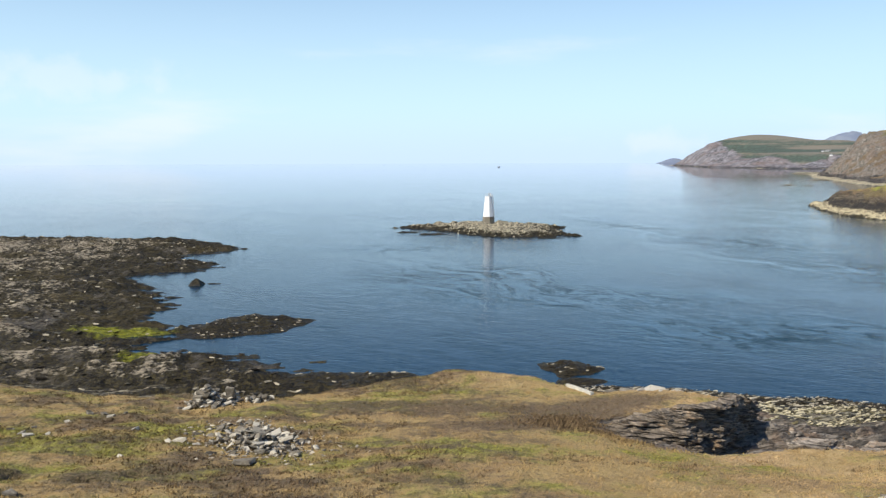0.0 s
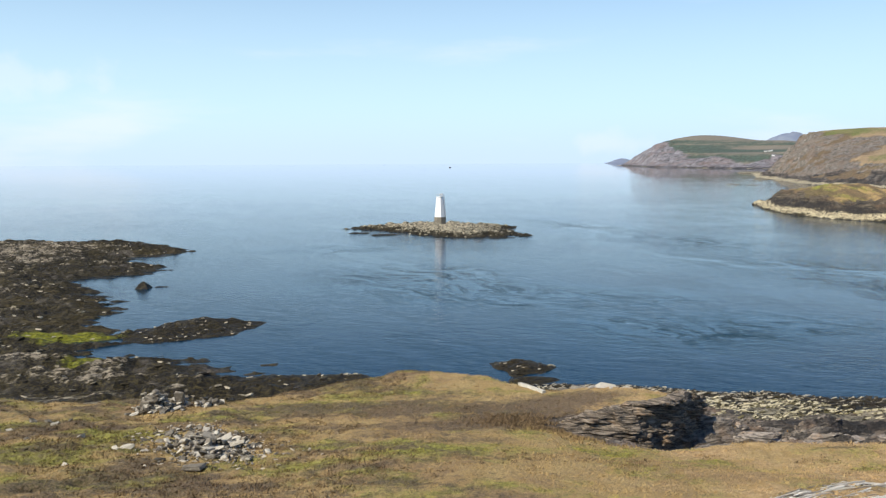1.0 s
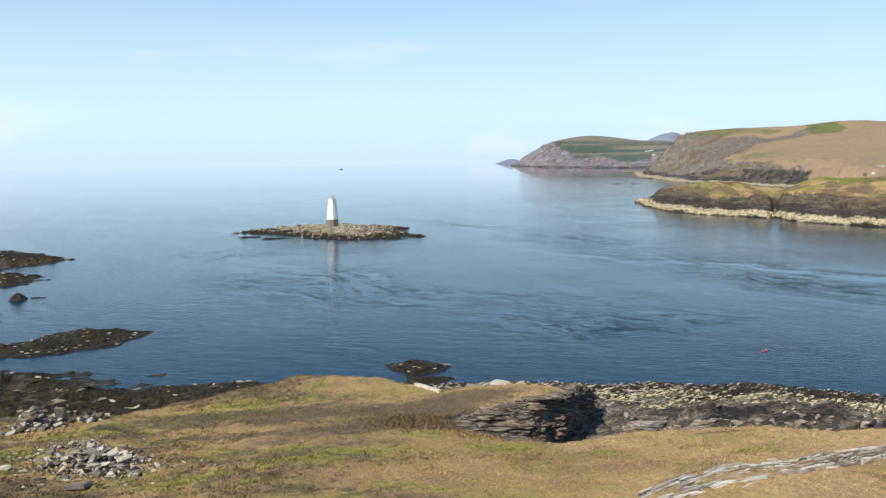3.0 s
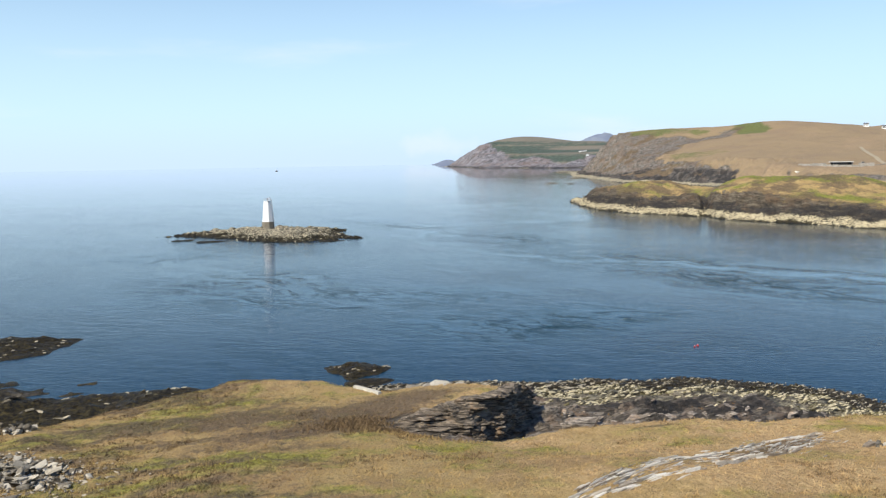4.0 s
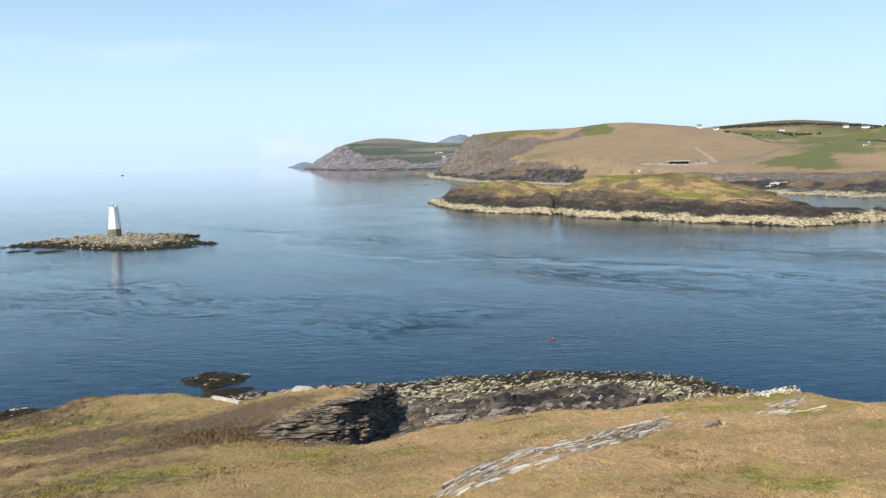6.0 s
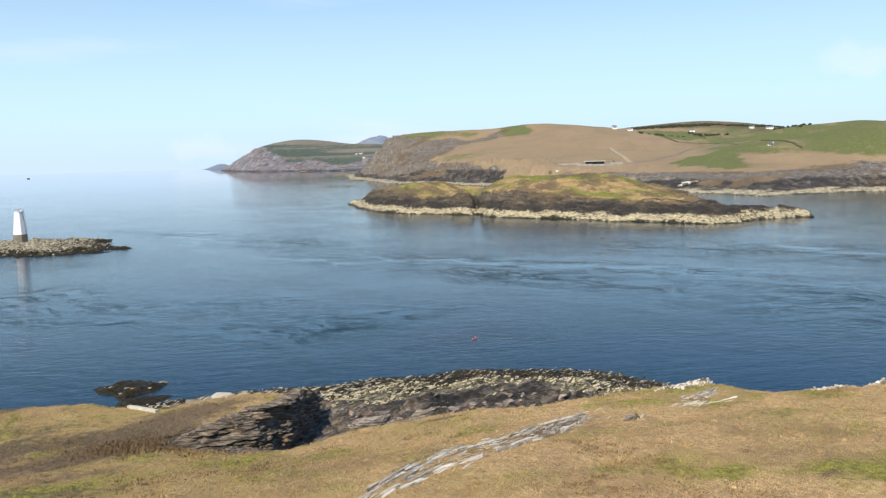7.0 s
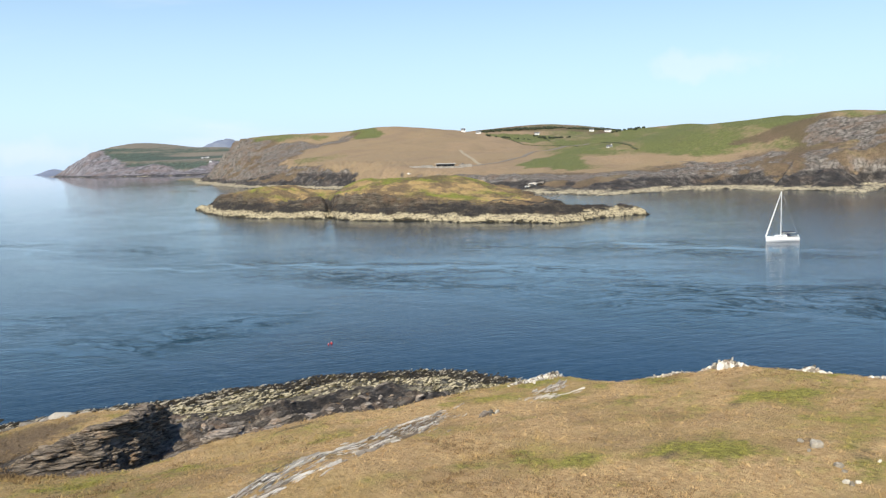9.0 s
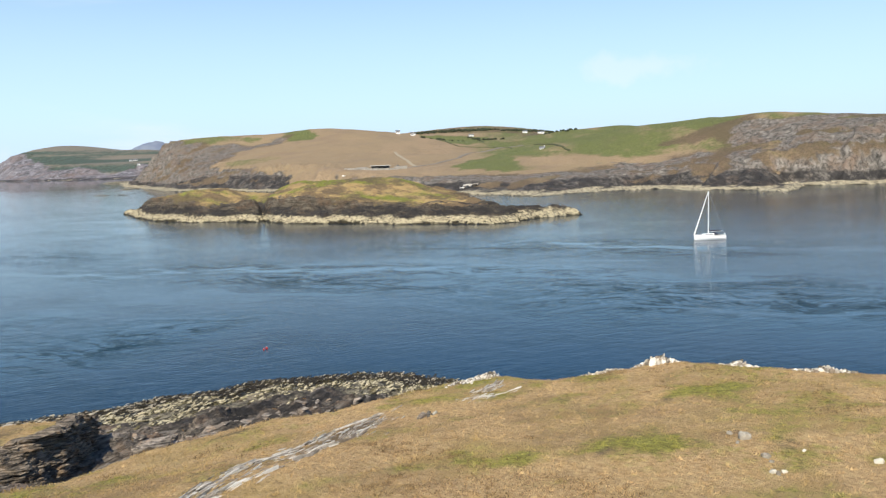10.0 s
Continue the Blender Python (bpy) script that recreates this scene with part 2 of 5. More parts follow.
def turf_color(n, fine=1.0, haze_share=0.0, lush=(0.200, 0.205, 0.032), dull=(0.300, 0.205, 0.128)):
    """Dry summer turf: straw, dull green and reddish heath in patches, with tussocky grain."""
    a = n.noise(0.09 * fine, 5, 0.62, None, 0.3)
    b = n.noise(0.5 * fine, 6, 0.68)
    c = n.noise(1.6 * fine, 6, 0.74)
    d = n.noise(6.0 * fine, 4, 0.78)
    e = n.noise(3.0 * fine, 5, 0.75, n.mapped((1.3, 0.7, 1)))
    straw, ochre, heath = (0.450, 0.325, 0.142), (0.345, 0.232, 0.096), (0.215, 0.136, 0.080)
    # distance haze is painted in by pulling turf colours towards a dull tone
    straw, ochre, heath = [tuple(p * (1 - haze_share) + k * haze_share for p, k in zip(col, dull)) for col in (straw, ochre, heath)]
    col = n.mix(n.step(n.math("MULTIPLY_ADD", c, 0.5, n.math("MULTIPLY", b, 0.5)), 0.38, 0.62), ochre, straw)
    col = n.mix(n.math("MULTIPLY", n.step(n.math("ADD", a, n.math("MULTIPLY", c, 0.6)), 0.76, 0.96), 0.6), col, heath)
    dry = n.step(n.math("ADD", n.attr("dry"), n.math("MULTIPLY_ADD", c, 1.6, -0.8)), 0.1, 0.8)
    pale = tuple(p * (1 - haze_share) + k * haze_share for p, k in zip((0.58, 0.410, 0.205), tuple(c_ * 1.15 for c_ in dull)))
    tan = tuple(p * (1 - haze_share) + k * haze_share for p, k in zip((0.43, 0.275, 0.130), tuple(c_ * 0.86 for c_ in dull)))
    col = n.mix(n.math("MULTIPLY", dry, 0.8), col, n.mix(n.step(e, 0.40, 0.62), tan, pale))
    g = n.math("ADD", n.attr("green"), n.math("MULTIPLY_ADD", b, 1.1, -0.55))
    g = n.math("ADD", g, n.math("MULTIPLY_ADD", c, 1.3, -0.65))
    green = n.mix(n.step(e, 0.38, 0.64), tuple(p * 0.62 for p in lush), tuple(min(1, p * 1.35) for p in lush))
    col = n.mix(n.math("MULTIPLY", n.step(g, 0.12, 0.75), 0.9), col, green)
    brown = n.math("ADD", n.attr("heath"), n.math("MULTIPLY_ADD", c, 1.5, -0.75))
    col = n.mix(n.math("MULTIPLY", n.step(brown, 0.2, 0.7), 0.85), col, n.mix(n.step(d, 0.4, 0.6), (0.072, 0.054, 0.032), (0.165, 0.114, 0.074)))
    col = n.mix(n.math("MULTIPLY", n.step(e, 0.46, 0.30), 0.5), col, (0.085, 0.064, 0.030))
    col = n.mix(n.math("MULTIPLY", n.step(d, 0.45, 0.28), 0.5), col, (0.090, 0.066, 0.030))
    col = n.mix(n.math("MULTIPLY", n.step(e, 0.58, 0.72), 0.35 * (1 - haze_share)), col, (0.52, 0.40, 0.22))
    relief = n.math("ADD", n.math("MULTIPLY", c, 0.6), n.math("MULTIPLY", n.math("ADD", d, e), 0.4))
    return col, relief


def land_material(name, weed=0.9, barnacle=3.0, lichen=6.5, tone=(0.155, 0.128, 0.096), pale=(0.47, 0.41, 0.27),
                  strike=22.0, fine=1.0, wander=1.6, orange=0.0, algae=0.0, cover=1.0, haze_share=0.0, lush=(0.200, 0.205, 0.032), depth=0.35, gap=(0.42, 0.52), grain_of=(0.25, 1.6, 2.4), dull=(0.300, 0.205, 0.128)):
    """Ground of a rocky coast: weed at the tide line, barnacle band, black lichen, bare slate, turf on top."""
    n = Nodes(name)
    col, rr = rock_color(n, tone, strike, fine, grain_of)
    z = n.math("ADD", n.z(), n.math("MULTIPLY_ADD", n.noise(0.22 * fine, 4, 0.6), 2 * wander, -wander))
    z = n.math("ADD", z, n.math("MULTIPLY_ADD", n.noise(0.9 * fine, 4, 0.65), 1.4 * wander, -0.7 * wander))
    zl = n.math("SUBTRACT", z, n.attr("dark"))
    worn = n.math("MULTIPLY_ADD", n.step(n.noise(0.45 * fine, 5, 0.7, n.mapped((0.6, 1.4, 1.4), -strike)), 0.36, 0.56), 0.6, 0.32)
    col = n.mix(n.math("MULTIPLY", n.step(zl, lichen + 1.2, lichen - 0.8), worn), col, (0.030, 0.028, 0.027))
    lump = n.noise(1.9 * fine, 6, 0.7, n.mapped((0.6, 1.5, 1.5), -strike))
    light = n.mix(n.step(lump, 0.42, 0.56), tuple(c * 0.55 for c in pale), pale)
    col = n.mix(n.math("MULTIPLY", n.step(z, barnacle + 0.5, barnacle - 0.5), n.math("MULTIPLY", n.step(lump, *gap), cover)), col, light)
    kelp = n.mix(n.step(n.noise(2.5 * fine, 4, 0.7), 0.4, 0.7), (0.010, 0.008, 0.005), (0.066, 0.050, 0.014))
    col = n.mix(n.step(n.math("ADD", z, n.math("MULTIPLY_ADD", lump, 2.4, -1.2)), weed + 0.35, weed - 0.35), col, kelp)
    if orange:
        o = n.math("MULTIPLY", n.step(n.noise(0.33 * fine, 4, 0.6), 0.66, 0.70), n.math("MULTIPLY", n.step(n.z(), 2.0, 3.5), n.step(n.up(), 0.5, 0.8)))
        col = n.mix(n.math("MULTIPLY", o, orange), col, (0.42, 0.20, 0.02))
    if algae:
        olive = n.mix(n.step(lump, 0.4, 0.6), (0.022, 0.016, 0.006), (0.075, 0.056, 0.016))
        col = n.mix(n.math("MULTIPLY", n.step(n.noise(0.045, 5, 0.65), 0.50, 0.60), 0.8), col, olive)
        col = n.mix(n.math("MULTIPLY", n.step(n.noise(0.06, 5, 0.65, n.mapped((1, 1.6, 1), 40)), 0.56, 0.66), 0.6), col, n.mix(n.step(lump, 0.4, 0.6), (0.055, 0.048, 0.040), (0.17, 0.148, 0.120)))
        o = n.attr("algae")
        o = n.math("ADD", o, n.math("MULTIPLY_ADD", n.noise(1.1, 5, 0.75), 2.0, -1.0))
        col = n.mix(n.math("MULTIPLY", n.step(o, 0.85, 1.4), 0.85), col, n.mix(n.step(lump, 0.4, 0.6), (0.10, 0.11, 0.012), (0.26, 0.26, 0.012)))
    turf, tr = turf_color(n, fine, haze_share, lush, dull)
    g = n.math("ADD", n.attr("turf"), n.math("MULTIPLY_ADD", n.noise(0.6 * fine, 5, 0.7), 0.7, -0.35))
    g = n.math("MULTIPLY", n.step(g, 0.42, 0.60), n.step(n.up(), 0.55, 0.75))
    col = n.mix(g, col, turf)
    h = n.math("ADD", n.math("MULTIPLY", n.math("SUBTRACT", 1.0, g), rr), n.math("MULTIPLY", g, n.math("MULTIPLY", tr, 1.0)))
    wet = n.step(z, weed + 0.4, weed - 0.4)
    return n.done(col, n.math("MULTIPLY_ADD", wet, -0.35, 0.92), n.bump(h, depth / fine, 0.8), Specular_IOR_Level=0.3)


# ---- plan helpers ----
def lattice(ix, iy, seed):
    with np.errstate(over="ignore"):
        v = ix.astype(np.int64).astype(np.uint32) * np.uint32(374761393) + iy.astype(np.int64).astype(np.uint32) * np.uint32(668265263) + np.uint32((seed * 974634721 + 12345) % 4294967296)
        v = (v ^ (v >> np.uint32(13))) * np.uint32(1274126177)
        v = v ^ (v >> np.uint32(16))
    return v.astype(np.float64) / 4294967295.0 * 2 - 1


def value_noise(x, y, seed=0):
    ix, iy = np.floor(x), np.floor(y)
    fx, fy = x - ix, y - iy
    fx, fy = fx * fx * fx * (fx * (fx * 6 - 15) + 10), fy * fy * fy * (fy * (fy * 6 - 15) + 10)
    a, b = lattice(ix, iy, seed), lattice(ix + 1, iy, seed)
    c, d = lattice(ix, iy + 1, seed), lattice(ix + 1, iy + 1, seed)
    return (a * (1 - fx) + b * fx) * (1 - fy) + (c * (1 - fx) + d * fx) * fy


def fbm(x, y, seed=0, octaves=4, gain=0.5):
    total, amp, norm = 0.0, 1.0, 0.0
    for k in range(octaves):
        total = total + amp * value_noise(x * 1.03 + 17.1 * k, y * 0.97 - 9.3 * k, seed + k)
        norm += amp
        x, y, amp = x * 2.03 + y * 0.31, y * 2.03 - x * 0.31, amp * gain
    return total / norm


def slabs(x, y, strike, period, seed=0):
    """Tilted beds seen from above: a saw-tooth across the strike, broken along it. 0 to 1."""
    c, s = math.cos(radians(strike)), math.sin(radians(strike))
    u, v = x * c + y * s, -x * s + y * c
    v = v + period * 1.1 * fbm(u / (period * 7), v / (period * 3), seed, 3)
    k = v / period
    cell = np.floor(k)
    f = k - cell
    high = 0.5 + 0.5 * value_noise(u / (period * 3.5) + cell * 7.7, cell * 3.1, seed + 5)
    return np.minimum(f / 0.75, (1 - f) / 0.25) * (0.35 + 0.65 * high)


def smooth(v, low, high):
    v = np.clip((v - low) / (high - low), 0, 1)
    return v * v * (3 - 2 * v)


def inside(x, y, outline):
    """Distance to a closed outline, positive inside it."""
    best = np.full(x.shape, 1e18)
    within = np.zeros(x.shape, bool)
    for (ax, ay), (bx, by) in zip(outline, outline[1:] + outline[:1]):
        dx, dy = bx - ax, by - ay
        k = np.clip(((x - ax) * dx + (y - ay) * dy) / (dx * dx + dy * dy), 0, 1)
        best = np.minimum(best, (x - ax - k * dx) ** 2 + (y - ay - k * dy) ** 2)
        cross = (ay > y) != (by > y)
        within ^= cross & (x < dx * (y - ay) / (dy if dy else 1e-9) + ax)
    return np.where(within, 1, -1) * np.sqrt(best)


def relief_of(spots, soft=0.0):
    """A smooth ground through spot heights (thin plate)."""
    p = np.array(spots, float)
    k = len(p)
    unit = np.ptp(p[:, :2])

    def kern(d2):
        d2 = d2 / unit ** 2
        return 0.5 * d2 * np.log(d2 + 1e-12)
    a = np.zeros((k + 3, k + 3))
    a[:k, :k] = kern(((p[:, None, :2] - p[None, :, :2]) ** 2).sum(2)) + soft * np.eye(k)
    a[:k, k:] = np.c_[np.ones(k), p[:, :2] / unit]
    a[k:, :k] = a[:k, k:].T
    w = np.linalg.solve(a, np.r_[p[:, 2], 0, 0, 0])

    def ground(x, y):
        z = w[k] + w[k + 1] * x / unit + w[k + 2] * y / unit
        for (px, py, _), wi in zip(p, w):
            z = z + wi * kern((x - px) ** 2 + (y - py) ** 2)
        return z
    return ground


def sheet(name, x, y, z, material, floor_z=-1.0, faceted=True, **fields):
    """A ground mesh from grids of x, y, z, without what lies deep under water."""
    rows, cols = z.shape
    index = np.arange(rows * cols).reshape(rows, cols)
    quad = np.stack([index[:-1, :-1], index[:-1, 1:], index[1:, 1:], index[1:, :-1]], -1).reshape(-1, 4)
    quad = quad[(z.ravel()[quad] > floor_z).any(1)]
    used = np.unique(quad)
    remap = np.zeros(rows * cols, int)
    remap[used] = np.arange(len(used))
    quad = remap[quad]
    co = np.stack([x.ravel(), y.ravel(), z.ravel()], 1)[used]
    me = bpy.data.meshes.new(name)
    me.vertices.add(len(co)), me.loops.add(quad.size), me.polygons.add(len(quad))
    me.vertices.foreach_set("co", co.ravel())
    me.loops.foreach_set("vertex_index", quad.ravel().astype(np.int32))
    me.polygons.foreach_set("loop_start", np.arange(0, quad.size, 4, dtype=np.int32))
    soft = fields["turf"].ravel()[used][quad].mean(1) > 0.4 if faceted and "turf" in fields else np.ones(len(quad), bool)
    me.polygons.foreach_set("use_smooth", soft)
    me.update(calc_edges=True)
    for key, values in fields.items():
        at = me.attributes.new(key, "FLOAT", "POINT")
        at.data.foreach_set("value", values.ravel()[used].astype(np.float32))
    me.materials.append(material)
    return new(name, me)


def spots_of(x, y, patches):
    """Soft-edged elliptical patches (x, y, length, width, turn, strength)."""
    total = np.zeros(x.shape)
    for px, py, lx, ly, turn, k in patches:
        c, s = math.cos(radians(turn)), math.sin(radians(turn))
        u, v = ((x - px) * c + (y - py) * s) / lx, (-(x - px) * s + (y - py) * c) / ly
        total = total + k * np.exp(-(u * u + v * v))
    return total


def part(name, bm, material, parent, label=""):
    me = bpy.data.meshes.new(name)
    bm.to_mesh(me)
    bm.free()
    me.materials.append(material)
    ob = new(name, me)
    ob.parent = parent
    if label:
        ob["label"] = label
    return ob


def thing(name, m, label, category, group="", kind=""):
    ob = new(name)
    ob.matrix_world = m
    return tagged(ob, label, category, group, kind)

# ---- sea ----
SEA = water_material()
bm = bmesh.new()
bmesh.ops.create_circle(bm, cap_ends=True, radius=4900, segments=256)
me = bpy.data.meshes.new("water")
bm.to_mesh(me), bm.free()
me.materials.append(SEA)
tagged(new("water", me), "deep blue sea with tide-race ripples and slicks", "sea", kind="structure")

# ---- lie of the land ----
# ---- the headland underfoot ----
HEADLAND_SPOTS = [(-19, 35, 13.5), (0, 36, 12.9), (20, 37, 12.4), (-36, 66, 9.7), (-26, 65, 9.3), (-15, 64, 9.4), (-9, 69, 8.6), (1, 74, 8.9), (9, 71, 9.0), (12.3, 64.8, 9.05), (16.6, 68, 9.05), (20, 62.5, 9.6), (22.5, 66, 8.5), (10.5, 57, 9.8), (-11, 43, 11.8), (-11, 53, 10.6), (-25, 52, 10.9), (0, 48, 11.4), (8, 50, 10.9), (14, 50, 9.9), (18, 49, 10.0), (22, 49, 10.1), (29, 49, 10.1), (35, 47, 10.0), (42, 47, 9.7), (52, 47, 9.4), (52, 40, 9.9), (59, 35, 10.9), (62, 29, 10.7), (65, 21, 10.8), (25, 26, 12.8), (36, 11, 13.1), (41, 20, 12.5), (0, 0, 14.5)]
TURF_EDGE = [(-120, -90), (-110, 40), (-75, 66), (-38, 68.5), (-26, 66.5), (-20, 66.5), (-15, 65.5), (-9, 71), (1, 76), (8, 73), (13, 67.5), (17, 68), (22, 66.5), (24.3, 65.2), (23.3, 64.6), (19, 60), (14, 58.6), (10, 57), (8.5, 54.8), (14, 51.5), (18, 50.5), (22.5, 50.5), (29.5, 50.5), (36, 49), (43, 49), (46.5, 48.5), (51.5, 48.5), (52.5, 41), (58.5, 35.5), (62.5, 29.5), (66, 20.5), (71, 0), (80, -90)]
HEADLAND_SHORE = [(-130, -90), (-125, 60), (-100, 92), (-60, 112), (-22, 106), (-4, 100), (8, 98), (18, 100), (28, 100), (33, 97), (38, 95), (47, 93), (55, 92.5), (62, 89), (69, 81), (71, 75), (74, 62), (78, 50), (82, 40), (86, 28), (88, 10), (95, -90)]
BURROWS = [(-7.6, 62.3, 0.9), (-5.0, 62.0, 0.7), (-1.1, 60.6, 0.6), (-21.0, 39.2, 0.5), (-17.3, 38.8, 0.4), (-15.4, 40.2, 0.4), (-12.3, 58.6, 0.6), (-2.6, 58.0, 0.5), (-22.3, 55.8, 0.6)]
headland_top = relief_of(HEADLAND_SPOTS)


def headland(x, y):
    """Height and share of turf at a place of the headland."""
    e = inside(x, y, TURF_EDGE) + 0.7 * fbm(x / 3.5, y / 3.5, 3, 3)
    dc = inside(x, y, HEADLAND_SHORE) + 2.0 * fbm(x / 9, y / 9, 8, 3)
    top = headland_top(x, y) + 0.22 * fbm(x / 7, y / 7, 1, 4) + (0.10 + 0.18 * smooth(-x, -8, 10)) * fbm(x / 1.9, y / 1.9, 2, 3) + 0.07 * fbm(x / 0.75, y / 0.75, 7, 2)
    rock = np.minimum(0.13 * dc + 0.075 * np.maximum(dc - 13, 0), 8.2)
    rock = rock * (1 - 0.4 * smooth(-x, -2, 12))
    rock = rock + (1.9 * slabs(x, y, 22, 6.5, 4) + 1.1 * slabs(x, y, 25, 2.3, 5) + 0.5 * slabs(x, y, 20, 0.9, 6) + 0.5 * fbm(x / 2.5, y / 2.5, 9, 3) - 1.9) * smooth(rock, -0.5, 4.0)
    for px, py, deep in BURROWS:
        top = top - deep * np.exp(-(((x - px) / 0.55) ** 2 + ((y - py) / 0.4) ** 2) ** 2)
    gully = np.exp(-(((x - 21.5) / 5.0) ** 4 + ((y - 57.5) / 4.0) ** 4))
    rock = rock - 2.6 * gully
    head = np.exp(-(((x - 10) / 5) ** 2 + ((y - 55) / 2.5) ** 2))
    rock = rock + 1.8 * head
    cliff = np.exp(-((np.maximum(0, np.maximum(12 - x, x - 24)) / 3) ** 2 + (np.maximum(0, np.abs(y - 61) - 3.5) / 1.5) ** 2))
    width = 6.0 * (1 - cliff) + 0.9 * cliff
    k = smooth(e, -width, 1.6 - 1.3 * cliff)
    return rock * (1 - k) + top * k, smooth(e, -1.2, 1.0)



ISLAND_SPOTS = [(217, 417, 12.8), (240, 416, 13.3), (245, 401, 9.5), (235, 372, 7.0), (244, 366, 15.3), (258, 356, 16.9), (271, 334, 17.4), (286, 321, 16.3), (290, 304, 10.7), (287, 271, 8.3), (268, 225, 4.2), (261, 210, 5.4), (268, 201, 3.3), (204, 424, 8.1), (243, 318, 11.4), (210, 364, 7.5), (257, 293, 8.9), (270, 430, 9.0), (300, 370, 11.0), (320, 320, 8.0)]
ISLAND_SHORE = [(214, 489), (200, 445), (196, 422), (194, 392), (197, 374), (206, 352), (214, 331), (211, 322), (219, 300), (226, 280), (229, 262), (240, 240), (244, 224), (257, 215), (262, 222), (274, 223), (297, 218), (302, 226), (290, 240), (292, 262), (318, 290), (335, 330), (320, 380), (300, 420), (260, 480)]
island_top = relief_of(ISLAND_SPOTS)


def island(x, y):
    d = inside(x, y, ISLAND_SHORE) + 3.5 * fbm(x / 14, y / 14, 51, 4) + 1.5 * fbm(x / 6, y / 6, 57, 3)
    top = np.clip(island_top(x, y), 2, 18.5) + 0.8 * fbm(x / 14, y / 14, 52, 4) + 0.7 * fbm(x / 4, y / 4, 50, 3)
    shelf = 3.2 + 1.3 * fbm(x / 25, y / 25, 55, 3)
    bank = 9 + 5 * fbm(x / 18, y / 18, 56, 3)
    z = np.minimum(np.maximum(0.85 * d, -3), shelf) + smooth(d, 4, 4 + bank) * (top - shelf)
    rough = smooth(d, -2, 3) * (1 - 0.8 * smooth(d, 14, 26))
    z = z + rough * (2.2 * slabs(x, y, 115, 7, 53) + 1.3 * slabs(x, y, 108, 2.9, 54) + 1.0 * fbm(x / 3, y / 3, 58, 3) - 1.6)
    cleft = 0.85 * (x - 211) - 0.53 * (y - 333)
    z = z - 6.0 * np.exp(-(cleft / 2.2) ** 2) * smooth(d, 0, 3) * (1 - smooth(d, 26, 40)) * smooth(y, 322, 332) * smooth(-y, -385, -370)
    return z, d


COAST_CREST = [(582, 1196, 55.2), (597, 1189, 62.2), (609, 1126, 61.0), (629, 1080, 61.5), (643, 1013, 50.0), (673, 1017, 55.0), (705, 1020, 66.5), (744, 1005, 73.7), (821, 1008, 69.3), (893, 1012, 67.2), (1332, 1355, 83.3), (1513, 1383, 91.7), (1460, 1136, 67.5), (1241, 842, 54.0), (1061, 661, 56.6), (868, 497, 52.4), (728, 377, 51.6), (653, 304, 49.5), (643, 251, 41.5), (657, 210, 44.0)]
COAST_BACK = [(710, 1459, 39.7), (728, 1450, 44.8), (743, 1373, 40.0), (768, 1318, 38.0), (784, 1236, 32.0), (822, 1241, 38.0), (860, 1245, 49.6), (907, 1226, 53.1), (1001, 1230, 49.9), (1090, 1235, 48.4), (1625, 1653, 60.0), (1846, 1687, 66.0), (1782, 1386, 48.6), (1515, 1027, 43.1), (1294, 807, 40.8), (1059, 606, 37.7), (889, 459, 37.1), (796, 371, 37.2), (784, 306, 30.0), (802, 256, 31.0), (760, 60, 36.0)]
COAST_SLOPE = [(492, 825, 21.2), (436, 635, 18.1), (518, 674, 23.8), (651, 824, 41.7), (516, 598, 17.1), (514, 532, 16.2), (755, 655, 28.9), (837, 634, 31.9), (448, 428, 8.1), (558, 423, 16.7), (576, 380, 17.6), (599, 343, 21.4), (946, 963, 46.7), (601, 297, 25.7), (500, 957, 22.8), (571, 242, 25.2), (574, 206, 23.3), (589, 905, 39.9), (550, 1100, 34.7), (494, 407, 10.9), (541, 342, 12.5)]
COAST_SHORE = [(1150, 2300), (790, 1700), (612, 1400), (508, 1150), (452, 950), (426, 850), (432, 727), (438, 658), (428, 560), (425, 406), (407, 327), (434, 330), (495, 305), (488, 258), (480, 205), (539, 217), (553, 176), (600, 60), (640, -100), (2600, -100), (2600, 2600)]
coast_top = relief_of(COAST_CREST + COAST_BACK + COAST_SLOPE)


def coast(x, y):
    d = inside(x, y, COAST_SHORE) + 6 * fbm(x / 40, y / 40, 61, 4) + 3 * fbm(x / 9, y / 9, 67, 3)
    top = np.maximum(coast_top(x, y), 6) + 1.6 * fbm(x / 70, y / 70, 62, 4) + 0.5 * fbm(x / 14, y / 14, 59, 3)
    shelf = 1.6 + 1.0 * fbm(x / 30, y / 30, 65, 3)
    bank = 30 + 16 * fbm(x / 50, y / 50, 66, 3) + 30 * smooth(y, 560, 700)
    z = np.minimum(np.maximum(0.25 * d, -3), shelf) + smooth(d, 7, 7 + bank) * (top - shelf)
    steep = smooth(d, 6, 16) * (1 - smooth(d, 50, 110))
    z = z + steep * (4.5 * fbm(x / 26, y / 26, 63, 4) + 3.2 * slabs(x, y, 60, 17, 64) + 1.6 * slabs(x, y, 52, 6, 60) + 1.5 * fbm(x / 6, y / 6, 68, 3) - 2.2) * np.clip(top / 30, 0.35, 1.3) * (1 - 0.6 * smooth(y, 320, 420) * smooth(-y, -760, -620))
    z = z + steep * 4.5 * (slabs(x, y, 12, 26, 79) - 0.5) * (1 - smooth(y, 330, 420))
    return z, d


